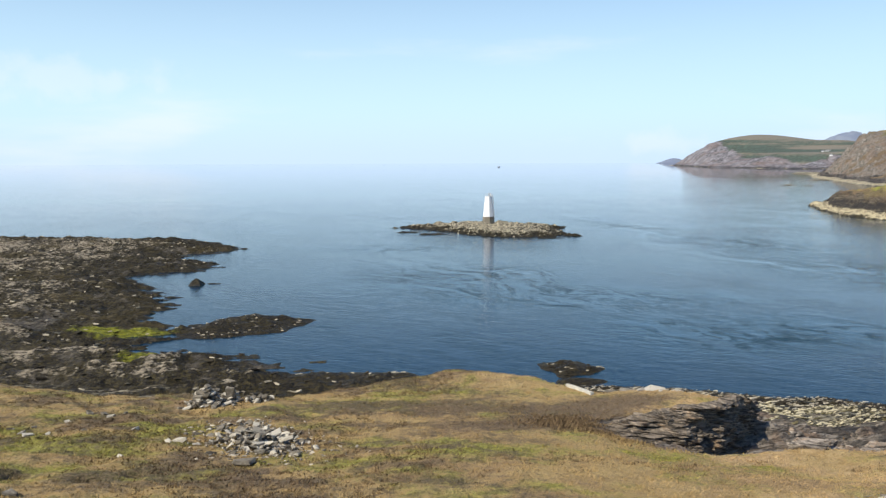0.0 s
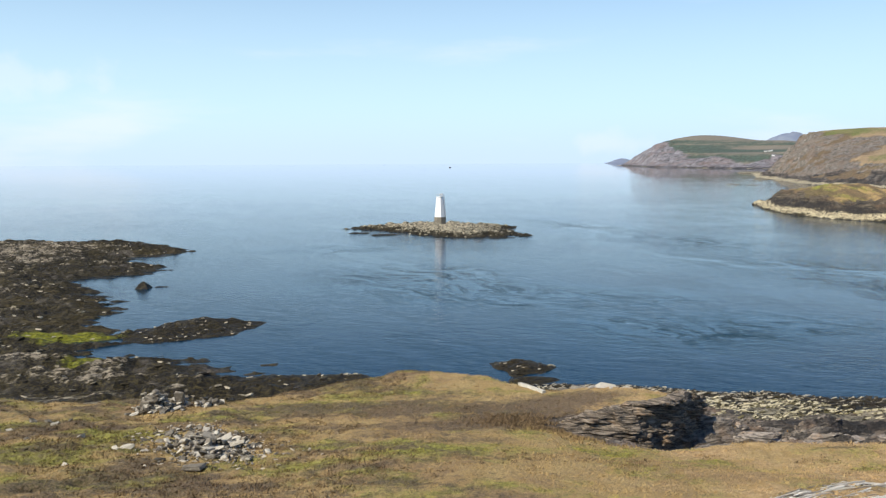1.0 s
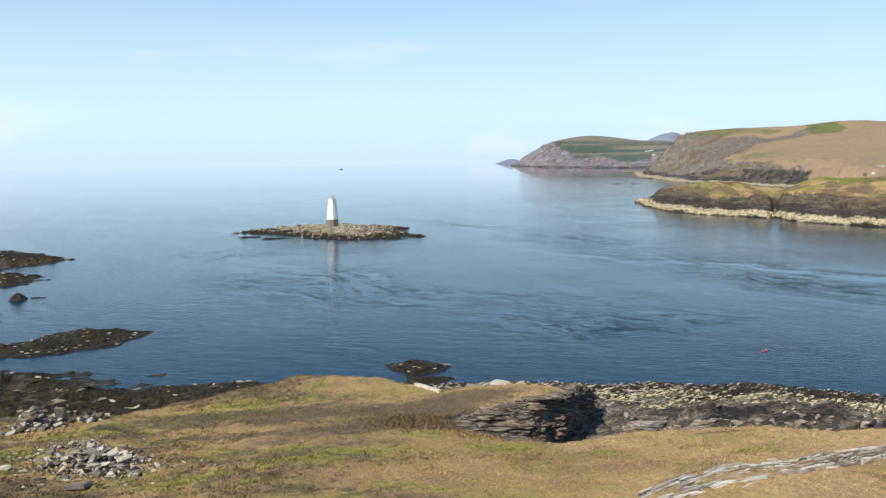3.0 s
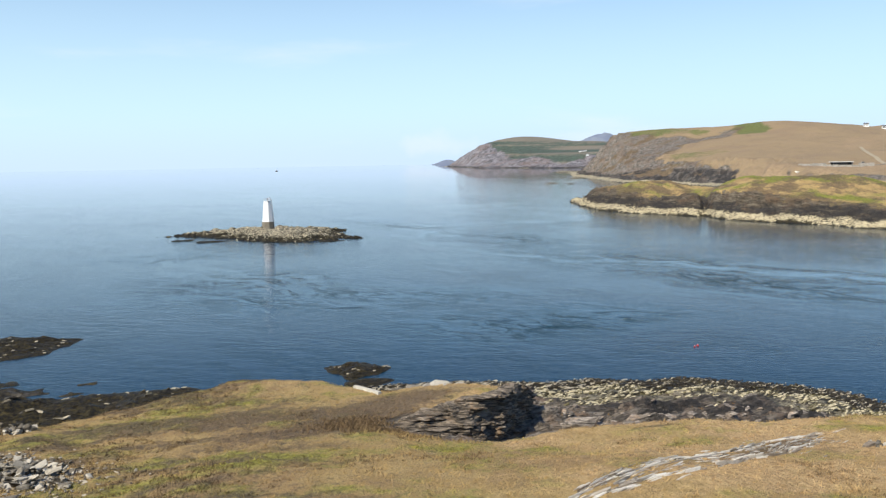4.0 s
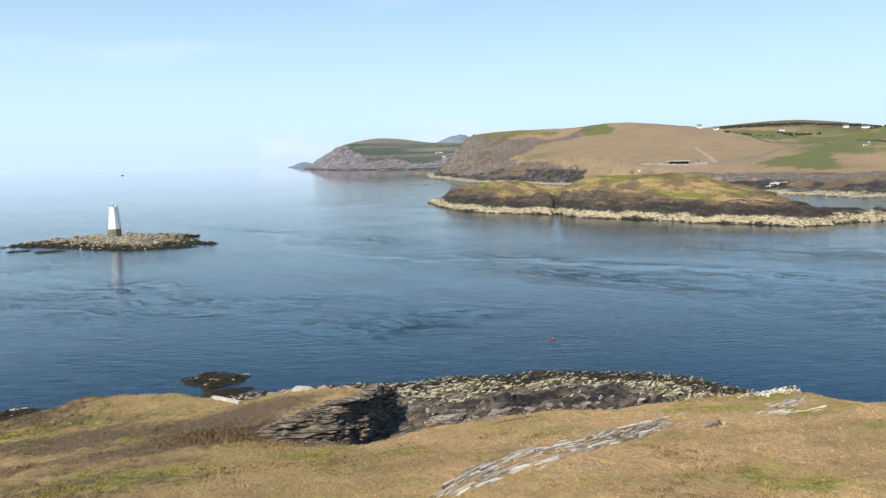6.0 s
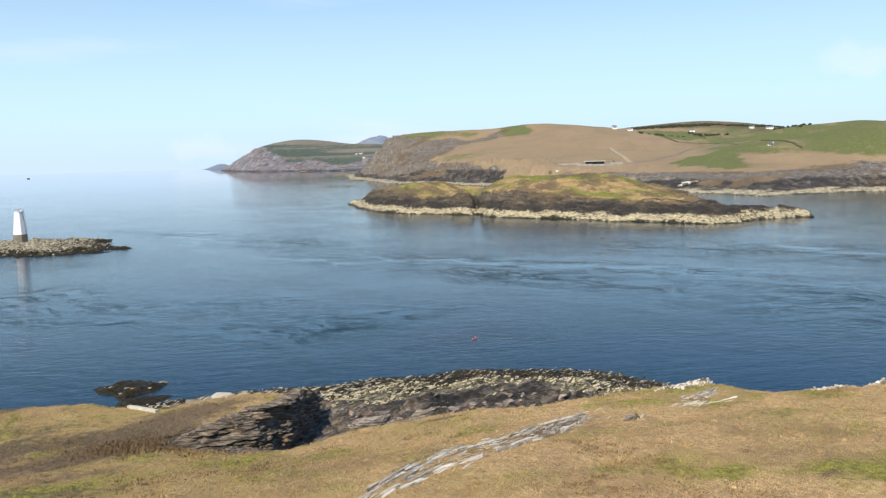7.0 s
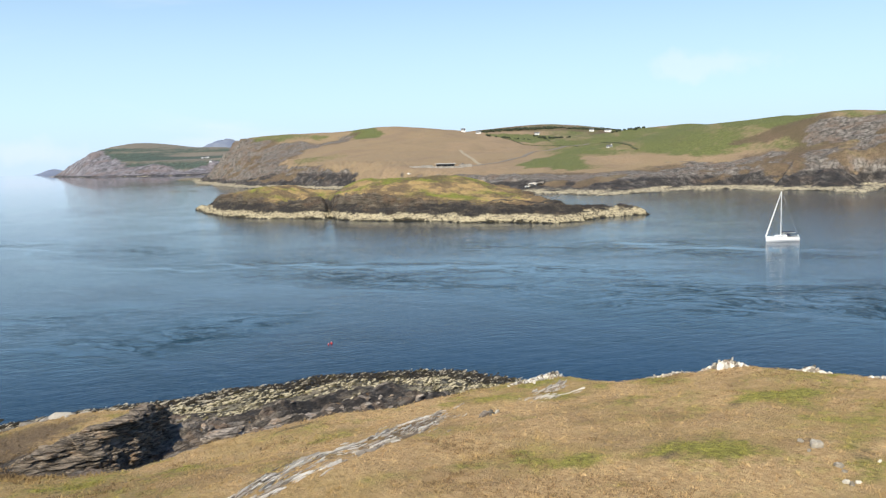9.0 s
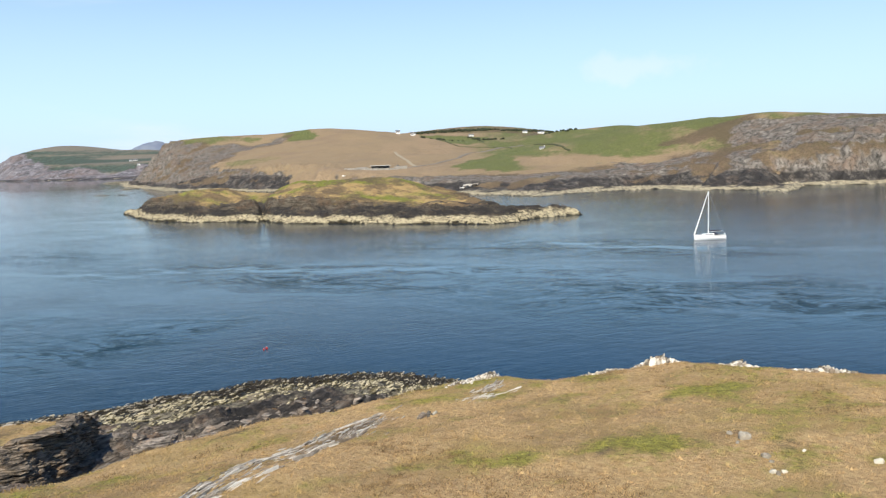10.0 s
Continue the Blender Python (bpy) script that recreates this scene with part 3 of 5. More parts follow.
FAR_SPOTS = [(846, 3024, 2.0), (873, 3016, 26.1), (907, 2964, 59.4), (940, 2933, 76.4), (1007, 2911, 85.2), (1100, 3005, 108.6), (1187, 2972, 105.1), (1248, 2838, 87.7), (1269, 2719, 82.9), (885, 2656, 29.1), (995, 2617, 42.2), (994, 2403, 37.3), (1168, 2654, 55.5), (1001, 2236, 16.8), (930, 2321, 17.1), (1150, 3300, 70.0), (1350, 3200, 70.0), (1450, 2900, 60.0), (1000, 3250, 60.0), (1450, 2500, 60.0)]
FAR_SHORE = [(850, 3150), (835, 2950), (811, 2799), (775, 2500), (800, 2389), (840, 2220), (859, 2074), (961, 2100), (1500, 2300), (2200, 2700), (2200, 3600), (1000, 3500)]
far_top = relief_of(FAR_SPOTS)


def far_headland(x, y):
    d = inside(x, y, FAR_SHORE) + 14 * fbm(x / 110, y / 110, 71, 4) + 6 * fbm(x / 30, y / 30, 73, 3)
    top = np.clip(far_top(x, y), 4, 125)
    z = np.clip(0.1 * d, -3, 3) + smooth(d, 0, 70) * (top - 3)
    z = z + (9 * fbm(x / 60, y / 60, 72, 4) + 5 * fbm(x / 20, y / 20, 74, 3)) * smooth(d, 0, 40) * (1 - smooth(d, 130, 260))
    return z, d



step = 0.26
hx = np.concatenate([np.arange(-135, -58, 2.5), np.arange(-58, 92, step)])
hy = np.concatenate([np.arange(-90, 8, 4.0), np.arange(8, 112, step)])
HX, HY = np.meshgrid(hx, hy)
HZ, HT = headland(HX, HY)

HG = 0.20 * (1 - smooth(HX, -8, 26)) + 0.16 * smooth(HX, 15, 40) + (0.75 + 0.2 * smooth(-HX, -15, 5)) * fbm(HX / 4.5, HY / 2.6, 46, 5, 0.6) + spots_of(HX, HY, [(37.5, 22.4, 2.0, 1.6, -30, 0.8), (52, 27.3, 4.5, 1.3, -25, 0.8), (30.5, 28, 4.0, 2.5, -30, 0.5), (28.6, 23.3, 2.0, 1.2, 0, 0.5), (35.5, 25.4, 2.2, 0.9, 0, 0.5), (25.5, 31, 3, 1, 0, 0.4), (2.4, 45, 4, 1.6, 5, 0.4), (-8, 60.8, 3, 1.0, 0, 0.4), (8, 47, 10, 3, 5, 0.4), (-16, 40, 6, 2.5, 10, 0.7), (-7, 43, 4, 1.5, 0, 0.6), (-23, 46, 5, 2, 5, 0.6), (-19, 53, 4, 1.2, 0, 0.5), (-12, 57, 4, 1.2, 0, 0.6), (2, 66, 5, 1.5, 0, 0.5), (-4, 62, 9, 4, 0, 0.3), (26, 46, 6, 2, 0, 0.35), (57, 30, 5, 2, -60, 0.4), (-25, 55, 10, 5, 0, 0.3), (10, 71, 3, 1.2, 0, 0.6)])

def headland_grid(x, y, fields=3):
    """Height and share of turf read off the headland's own grid."""
    i = np.clip(np.searchsorted(hx, x) - 1, 0, len(hx) - 2)
    j = np.clip(np.searchsorted(hy, y) - 1, 0, len(hy) - 2)
    u, v = (x - hx[i]) / (hx[i + 1] - hx[i]), (y - hy[j]) / (hy[j + 1] - hy[j])
    return [g[j, i] * (1 - u) * (1 - v) + g[j, i + 1] * u * (1 - v) + g[j + 1, i] * (1 - u) * v + g[j + 1, i + 1] * u * v for g in (HZ, HT, HG, H_DRY, H_HEATH)[:fields]]


HEATH = land_material("headland_turf_and_slate", weed=1.0, barnacle=1.7, lichen=4.6, orange=0.8, wander=0.9, tone=(0.19, 0.16, 0.125), pale=(0.44, 0.39, 0.26), cover=0.55, lush=(0.250, 0.238, 0.044))
H_DRY = -0.25 - 1.0 * np.clip(HG, 0, 0.9) + 0.95 * smooth(HX, -6, 26) + 0.8 * fbm(HX / 6, HY / 3.5, 43, 5, 0.6)
# real heath patches; the last term paints shade at the burrow hollows
H_HEATH = smooth(-HX, -18, 4) * (0.40 + 0.7 * fbm(HX / 3.5, HY / 1.8, 42, 5, 0.6)) + spots_of(HX, HY, [(8.0, 56.0, 6.5, 2.8, 22, 0.75), (13.5, 62.5, 6, 2.8, 20, 0.9), (8.5, 53.2, 5, 1.3, 12, 0.55), (1, 61, 7, 2.5, 5, 0.35), (-6, 61.5, 4, 1.6, 0, 0.4), (-22, 55, 5, 1.6, 0, 0.4), (27, 47.8, 2.5, 0.7, 10, 0.6), (24, 37.3, 9, 0.7, 26, 0.4), (31.5, 40.6, 4.5, 1.1, 26, 0.6), (47.6, 28.2, 1.2, 0.5, 20, 0.7), (41.3, 17.6, 1.8, 1.0, 10, 0.45), (42.0, 20.3, 1.2, 0.8, 10, 0.5), (35, 24.4, 1.2, 0.5, 0, 0.6)] + [(x, y + 0.3, 1.3, 0.7, 0, 0.8) for x, y, _ in BURROWS])
BARE = spots_of(HX, HY, [(25, 38.2, 11.5, 0.8, 26, 0.16), (33, 41.4, 3.8, 1.4, 26, 0.2), (48, 45, 4, 1.2, 10, 0.5), (12.5, 56.5, 3, 1.5, 20, 0.3), (17.5, 63.0, 5, 1.8, 25, 0.38)])
tagged(sheet("ground", HX, HY, HZ, HEATH, turf=HT - BARE, green=HG, dry=H_DRY, heath=H_HEATH, dark=-3.2 * (1 - smooth(HX, 31, 38)) * smooth(HX, 10, 20)), "dry brown and green turf over layered grey slate", "headland", kind="structure")


# ---- rocks in the water ----
def skerry(name, outline, label, material, step, height, slope, seed, strike=22.0, rough=1.0, base=0.0, parts=None, group="", kind="", algae=None, ledges=0.0):
    """A low rock that rises out of the sea inside an outline."""
    ox, oy = [p[0] for p in outline], [p[1] for p in outline]
    x, y = np.meshgrid(np.arange(min(ox) - 5, max(ox) + 5, step), np.arange(min(oy) - 5, max(oy) + 5, step))
    d = inside(x, y, outline) + 2.2 * rough * fbm(x / 8, y / 8, seed, 4) + 1.3 * rough * fbm(x / 2.3, y / 2.3, seed + 9, 3)
    z = np.where(d > 0, height * (1 - np.exp(-slope * np.maximum(d, 0) / height)), d * 0.35) + base
    bed = 1.1 * slabs(x, y, strike, 5.5, seed + 1) + 0.6 * slabs(x, y, strike + 4, 2.1, seed + 2) + 0.5 * fbm(x / 2.2, y / 2.2, seed + 3, 4)
    z = z + rough * (bed - 0.85) * smooth(d, -2, 5)
    if ledges:
        z = z + ledges * (slabs(x, y, strike - 6, 9, seed + 6) - 0.3) * smooth(d, 0, 6) * smooth(-y, -150, -115)
    fields = dict(turf=np.zeros(x.shape), green=np.zeros(x.shape))
    if algae:
        fields["algae"] = spots_of(x, y, algae)
    return tagged(sheet(name, x, y, z, material, **fields), label, "rock", group, kind)


PLATFORM = land_material("weedy_shore_rock", weed=2.1, barnacle=3.4, lichen=3.0, wander=1.9, tone=(0.085, 0.071, 0.054), pale=(0.46, 0.39, 0.28), algae=1.0, cover=0.7)
SKERRY = land_material("skerry_rock", weed=1.25, barnacle=6.0, lichen=3.4, wander=1.5, tone=(0.15, 0.13, 0.098), pale=(0.50, 0.44, 0.31), cover=0.9)
WEED = land_material("weed_covered_rock", weed=1.5, barnacle=2.4, lichen=3.0, wander=0.5, tone=(0.10, 0.085, 0.06), pale=(0.32, 0.29, 0.18), cover=0.7)

LEFT_SHORE = [(-330, 300), (-160, 303), (-117, 296), (-90, 294), (-60, 261), (-74, 238), (-57, 218), (-64, 206), (-75, 198), (-55, 174), (-50, 157), (-54, 149), (-42, 138), (-40, 131), (-47, 122), (-38, 121), (-30, 119), (-21, 109), (-17, 112), (-14, 107), (-4, 104), (-2, 88), (-80, 80), (-330, 80)]
skerry("shore_rock", LEFT_SHORE, "flat weed-covered shore rock with pale barnacled ledges", PLATFORM, 0.5, 2.6, 0.12, 21, strike=12, rough=1.4, ledges=2.2,
       algae=[(-50, 131, 10, 4, 10, 1.5), (-42, 112, 4, 2.5, 20, 1.5), (-57, 134, 6, 3, 0, 1.2), (-100, 215, 5, 3, 0, 0.7), (-90, 160, 6, 2, 0, 0.5)])
skerry("islet", [(-42, 128), (-43, 134), (-40, 144), (-34, 149), (-22, 144), (-26, 134), (-34, 130)], "low weedy islet beside the shore rocks", WEED, 0.4, 1.8, 0.3, 31, rough=0.7)
skerry("rock", [(13, 112), (16, 115), (22, 110), (19, 106), (15, 104)], "dark weed-covered rock awash near the headland", WEED, 0.3, 1.3, 0.4, 35, rough=0.6)
skerry("rock", [(-26, 100), (-21, 107), (-12, 107.5), (-4, 106), (-1, 103), (-8, 98)], "dark weed-covered rock awash near the headland", WEED, 0.3, 1.7, 0.5, 36, rough=0.6)
skerry("rock", [(-57, 184), (-57, 187), (-54, 187), (-54, 184)], "small dark boulder standing in the water", WEED, 0.25, 2.2, 2.0, 37, rough=0.25)
skerry("skerry", [(-25, 338), (-10, 331), (3, 318), (17, 299), (29, 296), (41, 302), (51, 299), (46, 312), (44, 325), (50, 342), (40, 352), (20, 354), (0, 349), (-15, 344)], "low slate skerry with pale barnacled ledges", SKERRY, 0.4, 4.0, 0.22, 41, strike=8, rough=1.8)


# ---- the island in the sound ----
ix, iy = np.meshgrid(np.arange(185, 345, 0.7), np.arange(195, 500, 0.7))
iz, d = island(ix, iy)
ISLAND = land_material("island_ground", gap=(0.37, 0.47), weed=0.6, barnacle=3.0, lichen=6.6, wander=1.9, fine=0.5, depth=0.25, lush=(0.165, 0.190, 0.026), strike=115, pale=(0.52, 0.445, 0.285), tone=(0.10, 0.083, 0.060))
tagged(sheet("island", ix, iy, iz, ISLAND, turf=smooth(d + 7 * fbm(ix / 9, iy / 9, 49, 4), 9, 20) * smooth(iz + 2.5 * fbm(ix / 6, iy / 6, 48, 3), 5.0, 8.0), dark=2.2 * fbm(ix / 16, iy / 16, 45, 3), heath=0.42 + 0.95 * fbm(ix / 9, iy / 9, 44, 5, 0.6) + 0.5 * (1 - smooth(d, 14, 26)), green=0.40 + 0.8 * fbm(ix / 11, iy / 11, 47, 4) + spots_of(ix, iy, [(266, 345, 24, 12, 125, 0.7), (225, 415, 14, 8, 0, 0.3)])), "rocky islet with green turf, black cliffs and a pale tide band", "island", kind="structure")

# ---- the main coast across the sound ----
ang, rad = np.meshgrid(np.radians(np.arange(17, 86, 0.06)), np.concatenate([np.arange(480, 800, 1.6), np.arange(800, 1400, 3.0), np.geomspace(1400, 2600, 110)]))
cx, cy = rad * np.sin(ang), rad * np.cos(ang)
cz, d = coast(cx, cy)
def patch(outline, soft, seed=90):
    """Share of cover inside an outline with a ragged edge."""
    return smooth(inside(cx, cy, outline) + soft * 1.6 * fbm(cx / (soft * 3), cy / (soft * 3), seed, 4), -soft, soft)


ROCK_NORTH = [(520, 1450), (700, 1450), (628, 1210), (590, 1140), (621, 1081), (642, 1028), (676, 1031), (691, 1021), (666, 1005), (592, 990), (520, 915), (500, 860), (482, 760), (472, 684), (440, 650), (400, 800), (440, 1000)]
ROCK_MIDDLE = [(450, 650), (462, 600), (457, 490), (485, 484), (500, 414), (521, 408), (563, 395), (580, 360), (500, 300), (380, 310), (400, 600)]
ROCK_SOUTH = [(622, 322), (640, 308), (652, 280), (690, 255), (690, 120), (500, 120), (440, 264), (503, 340), (560, 380), (584, 345), (598, 328), (570, 297), (604, 305), (585, 262), (610, 285)]
HEATH_SOUTH = [(646, 345), (660, 312), (630, 306), (618, 340), (620, 372)]
FIELDS = [([(678, 1006), (716, 1055), (735, 1030), (705, 964), (681, 945)], 6, 1.1), ([(523, 907), (539, 900), (572, 868), (563, 830), (528, 840), (512, 870)], 7, 0.42),
          ([(592, 1180), (622, 1175), (665, 1055), (649, 1045), (608, 1086), (585, 1123)], 8, 0.6), ([(1247, 1330), (1260, 1150), (897, 815), (815, 780), (829, 838)], 8, 1.25),
          ([(853, 745), (936, 760), (700, 466), (653, 388), (605, 355), (590, 375), (597, 440)], 9, 0.75), ([(544, 536), (628, 555), (577, 488), (525, 422), (510, 446), (510, 487)], 7, 0.95),
          ([(640, 440), (632, 405), (603, 367), (591, 384), (588, 408)], 6, 0.9), ([(654, 425), (690, 415), (800, 480), (760, 360), (684, 320), (653, 325), (634, 345), (622, 365)], 8, 0.8), ([(863, 792), (920, 766), (1061, 661), (868, 497), (728, 377), (660, 310), (612, 350), (598, 378), (607, 454), (700, 570), (841, 726)], 8, 0.95), ([(1250, 1375), (1345, 1420), (1460, 1330), (1480, 1190), (1010, 770), (985, 775), (1346, 1140), (1300, 1250)], 6, 0.6)]
WOODS = [(1250, 1375), (1345, 1420), (1460, 1330), (1480, 1190), (1010, 770), (985, 775), (1346, 1140), (1300, 1250)]
rocks_at = np.maximum(np.maximum(patch(ROCK_NORTH, 12), 0.95 * patch(ROCK_MIDDLE, 10)), patch(ROCK_SOUTH, 12))
crag = rocks_at * (0.82 + 1.0 * fbm(cx / 22, cy / 22, 69, 4))
# tan field colours, dulled further to carry haze over the sound
COAST = land_material("main_coast_ground", gap=(0.34, 0.43), weed=0.2, barnacle=2.0, lichen=5.0, wander=1.6, fine=0.22, grain_of=(1.3, 1.3, 0.5), haze_share=0.7, depth=0.16, lush=(0.115, 0.140, 0.038), strike=60, pale=(0.52, 0.45, 0.30), tone=(0.170, 0.152, 0.128), dull=(0.250, 0.188, 0.128), cover=0.95)
cu, cv = cx * 0.7 + cy * 0.71, -cx * 0.71 + cy * 0.7
az = np.degrees(np.arctan2(cx, cy))
bands = fbm(cu / 90, cv / 22, 78, 4)
upper = np.maximum(smooth(rad, 780, 900), smooth(cz, 21, 27)) * smooth(az, 45, 50)
coast_green = 0.10 * bands + upper * (0.62 + 0.65 * bands - 0.2 * smooth(az, 62, 67))
for outline, soft, share in FIELDS:
    coast_green = np.maximum(coast_green, share * patch(outline, soft, 91) * (0.85 + 0.6 * bands) + 0.12 * bands)
coast_green = coast_green + 0.3 * rocks_at
coast_heath = 0.7 * patch(HEATH_SOUTH, 8) + 0.6 * patch(WOODS, 6) + 0.75 * rocks_at + 0.5 * fbm(cu / 70, cv / 24, 92, 5)
# lichen height varies; the 7.0 lift also paints the shaded northern cliff black
coast_dark = 3.5 * fbm(cx / 45, cy / 45, 93, 3) + 7.0 * smooth(cy, 560, 650) * smooth(-cy, -1000, -850) + 1.5 * smooth(cy, 300, 400) + 4.0 * smooth(-cy, -420, -340)
tagged(sheet("coast", cx, cy, cz, COAST, faceted=False, turf=np.clip(smooth(d, 10, 26) - 0.85 * crag, 0, 1), green=coast_green, dry=-0.1 + 1.9 * fbm(cu / 150, cv / 30, 94, 4), heath=coast_heath, dark=coast_dark), "far coast of brown fields above grey cliffs", "coast", kind="structure")

# ---- the far headland ----
fx, fy = np.meshgrid(np.arange(720, 1900, 6), np.arange(2000, 3500, 7))
fz, d = far_headland(fx, fy)
# bluish greens and greyed tones hold the haze; no air is modelled
FAR = land_material("far_headland_ground", weed=-3, barnacle=0.0, lichen=3.0, wander=4, fine=0.05, grain_of=(1.2, 1.2, 0.5), haze_share=1.0, depth=0.03, lush=(0.056, 0.088, 0.070), dull=(0.185, 0.165, 0.130), strike=40, tone=(0.165, 0.158, 0.168))
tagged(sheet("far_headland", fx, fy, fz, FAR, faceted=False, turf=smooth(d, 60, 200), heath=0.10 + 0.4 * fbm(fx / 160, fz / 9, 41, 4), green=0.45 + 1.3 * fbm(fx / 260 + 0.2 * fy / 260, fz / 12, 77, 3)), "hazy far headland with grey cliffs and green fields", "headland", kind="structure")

# ---- small far rocks ----
REEF = land_material("reef_rock", weed=0.3, barnacle=5.0, lichen=6.0, wander=0.5, fine=0.4, tone=(0.2, 0.18, 0.14), pale=(0.45, 0.4, 0.27), cover=0.7)


def oval(x, y, length, width, turn):
    c, s = math.cos(radians(turn)), math.sin(radians(turn))
    pts = [(length / 2 * math.cos(a), width / 2 * math.sin(a)) for a in np.linspace(0, 2 * math.pi, 14)[:-1]]
    return [(x + c * u - s * v, y + s * u + c * v) for u, v in pts]


for x, y, length, width, turn, high in ((350, 850, 16, 9, -20, 1.4), (361, 829, 14, 8, -20, 1.3), (463, 1034, 24, 14, -20, 2.5), (650, 1480, 70, 60, -20, 3.0)):
    skerry("reef", oval(x, y, length, width, turn), "low dark reef awash off the far coast", REEF, 0.9, high, 0.35, int(x), rough=0.5, group="reefs off the far coast")
for x, y, length, width, high in ((-52, 187, 4, 2, 0.8), (-70, 182, 6, 2, 0.6), (-55, 168, 5, 2, 0.6), (-14, 318, 9, 3, 0.7), (-4, 309, 10, 3, 0.7), (38, 294, 10, 3, 0.8), (8, 104, 9, 2.4, 0.7), (17.5, 102.8, 7, 3.6, 1.0)):
    skerry("rock", oval(x, y, length, width, 5), "small dark weedy rock awash", WEED, 0.35, high, 0.5, int(x) + 200, rough=0.4, group="small rocks awash")

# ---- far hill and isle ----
# blue-grey of distant haze is painted into the heather colour
n = Nodes("hazed_heather")
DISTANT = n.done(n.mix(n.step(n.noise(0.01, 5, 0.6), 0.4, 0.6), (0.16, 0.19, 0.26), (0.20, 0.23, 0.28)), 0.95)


def far_hill(name, x, y, sx, sy, high, label, seed):
    gx, gy = np.meshgrid(np.linspace(x - 3 * sx, x + 3 * sx, 70), np.linspace(y - 3 * sy, y + 3 * sy, 50))
    gz = (high + 4) * np.exp(-((gx - x) / sx) ** 2 - ((gy - y) / sy) ** 2) * (1 + 0.12 * fbm(gx / 60, gy / 60, seed, 4)) - 4
    tagged(sheet(name, gx, gy, gz, DISTANT), label, "hill", kind="structure")


far_hill("far_hill", 1862, 3840, 235, 160, 141, "distant heather hill with haze in its blue-grey colour", 81)
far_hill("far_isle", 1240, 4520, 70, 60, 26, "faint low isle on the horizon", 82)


# ---- stones ----
def stone_mesh(name, seed, material, count=22, square=0.55, rounded=0.0):
    rnd = random.Random(seed)
    bm = bmesh.new()
    for _ in range(count):
        p = Vector((rnd.uniform(-1, 1), rnd.uniform(-1, 1), rnd.uniform(-1, 1)))
        p = p / max(abs(c) for c in p) ** square
        bm.verts.new(p.lerp(p.normalized(), rounded) * 0.5)
    got = bmesh.ops.convex_hull(bm, input=bm.verts)
    bmesh.ops.delete(bm, geom=list({v for v in got["geom_interior"] + got["geom_unused"] if isinstance(v, bmesh.types.BMVert)}), context="VERTS")
    me = bpy.data.meshes.new(name)
    bm.to_mesh(me)
    bm.free()
    me.materials.append(material)
    return me


def stone_material(name, dark, mid, light, per_piece=True, speck=0.5, few=0.5, drift=0.0, size=0.07, moss=None):
    n = Nodes(name)
    r = n.chance() if per_piece else n.island()
    if drift:
        r = n.math("ADD", r, n.math("MULTIPLY_ADD", n.noise(size, 5, 0.62), 2 * drift, -drift), clamp=True)
    base = n.mix(n.step(r, 0.0, 0.55), dark, mid)
    base = n.mix(n.step(r, few, 0.5 + few / 2), base, light)
    if moss:
        base = n.mix(n.math("MULTIPLY", n.step(n.noise(0.35, 4, 0.65), 0.56, 0.66), 0.5), base, moss)
    v = n.noise(3.0, 5, 0.65)
    base = n.mix(n.math("MULTIPLY", n.step(v, 0.5, 0.68), speck), base, light)
    base = n.mix(n.math("MULTIPLY", n.step(v, 0.45, 0.3), 0.6), base, dark)
    return n.done(base, 0.9, n.bump(n.noise(7.0, 5, 0.7, n.mapped((1, 1, 2.5))), 0.06, 0.8), Specular_IOR_Level=0.3)


GREY_STONE = stone_material("lichened_grey_stone", (0.070, 0.060, 0.044), (0.185, 0.160, 0.122), (0.48, 0.435, 0.350), few=0.6)
PALE_STONE = stone_material("pale_weathered_slate", (0.22, 0.17, 0.12), (0.48, 0.41, 0.32), (0.78, 0.71, 0.60), few=0.55)
WHITE_STONE = stone_material("white_quartz_stone", (0.26, 0.225, 0.18), (0.58, 0.53, 0.45), (0.76, 0.72, 0.63))
SLATE = stone_material("dark_bedded_slate", (0.045, 0.035, 0.025), (0.14, 0.112, 0.080), (0.36, 0.305, 0.23), speck=0.7)
BARNACLED = stone_material("barnacled_rock", (0.030, 0.024, 0.010), (0.22, 0.185, 0.095), (0.60, 0.52, 0.34), per_piece=False, speck=0.3, few=0.34, drift=0.5, size=0.25, moss=(0.21, 0.18, 0.035))
SHORE_STONE = stone_material("weedy_shore_stone", (0.020, 0.015, 0.009), (0.042, 0.033, 0.019), (0.46, 0.40, 0.29), per_piece=False, speck=0.05, few=0.66, drift=0.7, size=0.045, moss=(0.085, 0.066, 0.014))
grey_bank = [stone_mesh("stone", 100 + i, GREY_STONE) for i in range(12)]
pale_bank = [stone_mesh("slab", 200 + i, PALE_STONE) for i in range(10)]
white_bank = [stone_mesh("stone", 300 + i, WHITE_STONE) for i in range(6)]
CREAM_STONE = stone_material("cream_lichened_stone", (0.20, 0.17, 0.125), (0.42, 0.375, 0.30), (0.62, 0.57, 0.47))
cobble_bank = [stone_mesh("stone", 350 + i, CREAM_STONE, 34, 0.5, 0.75) for i in range(6)]
spike_bank = [stone_mesh("splinter", 700 + i, WHITE_STONE, 11, 0.1) for i in range(8)]
slate_bank = [stone_mesh("slab", 400 + i, SLATE, 24, 0.85) for i in range(12)]
plain_bank = [stone_mesh("piece", 500 + i, BARNACLED, 14, 0.6) for i in range(12)]


def headland_z(x, y):
    return float(headland_grid(np.float64(x), np.float64(y))[0])


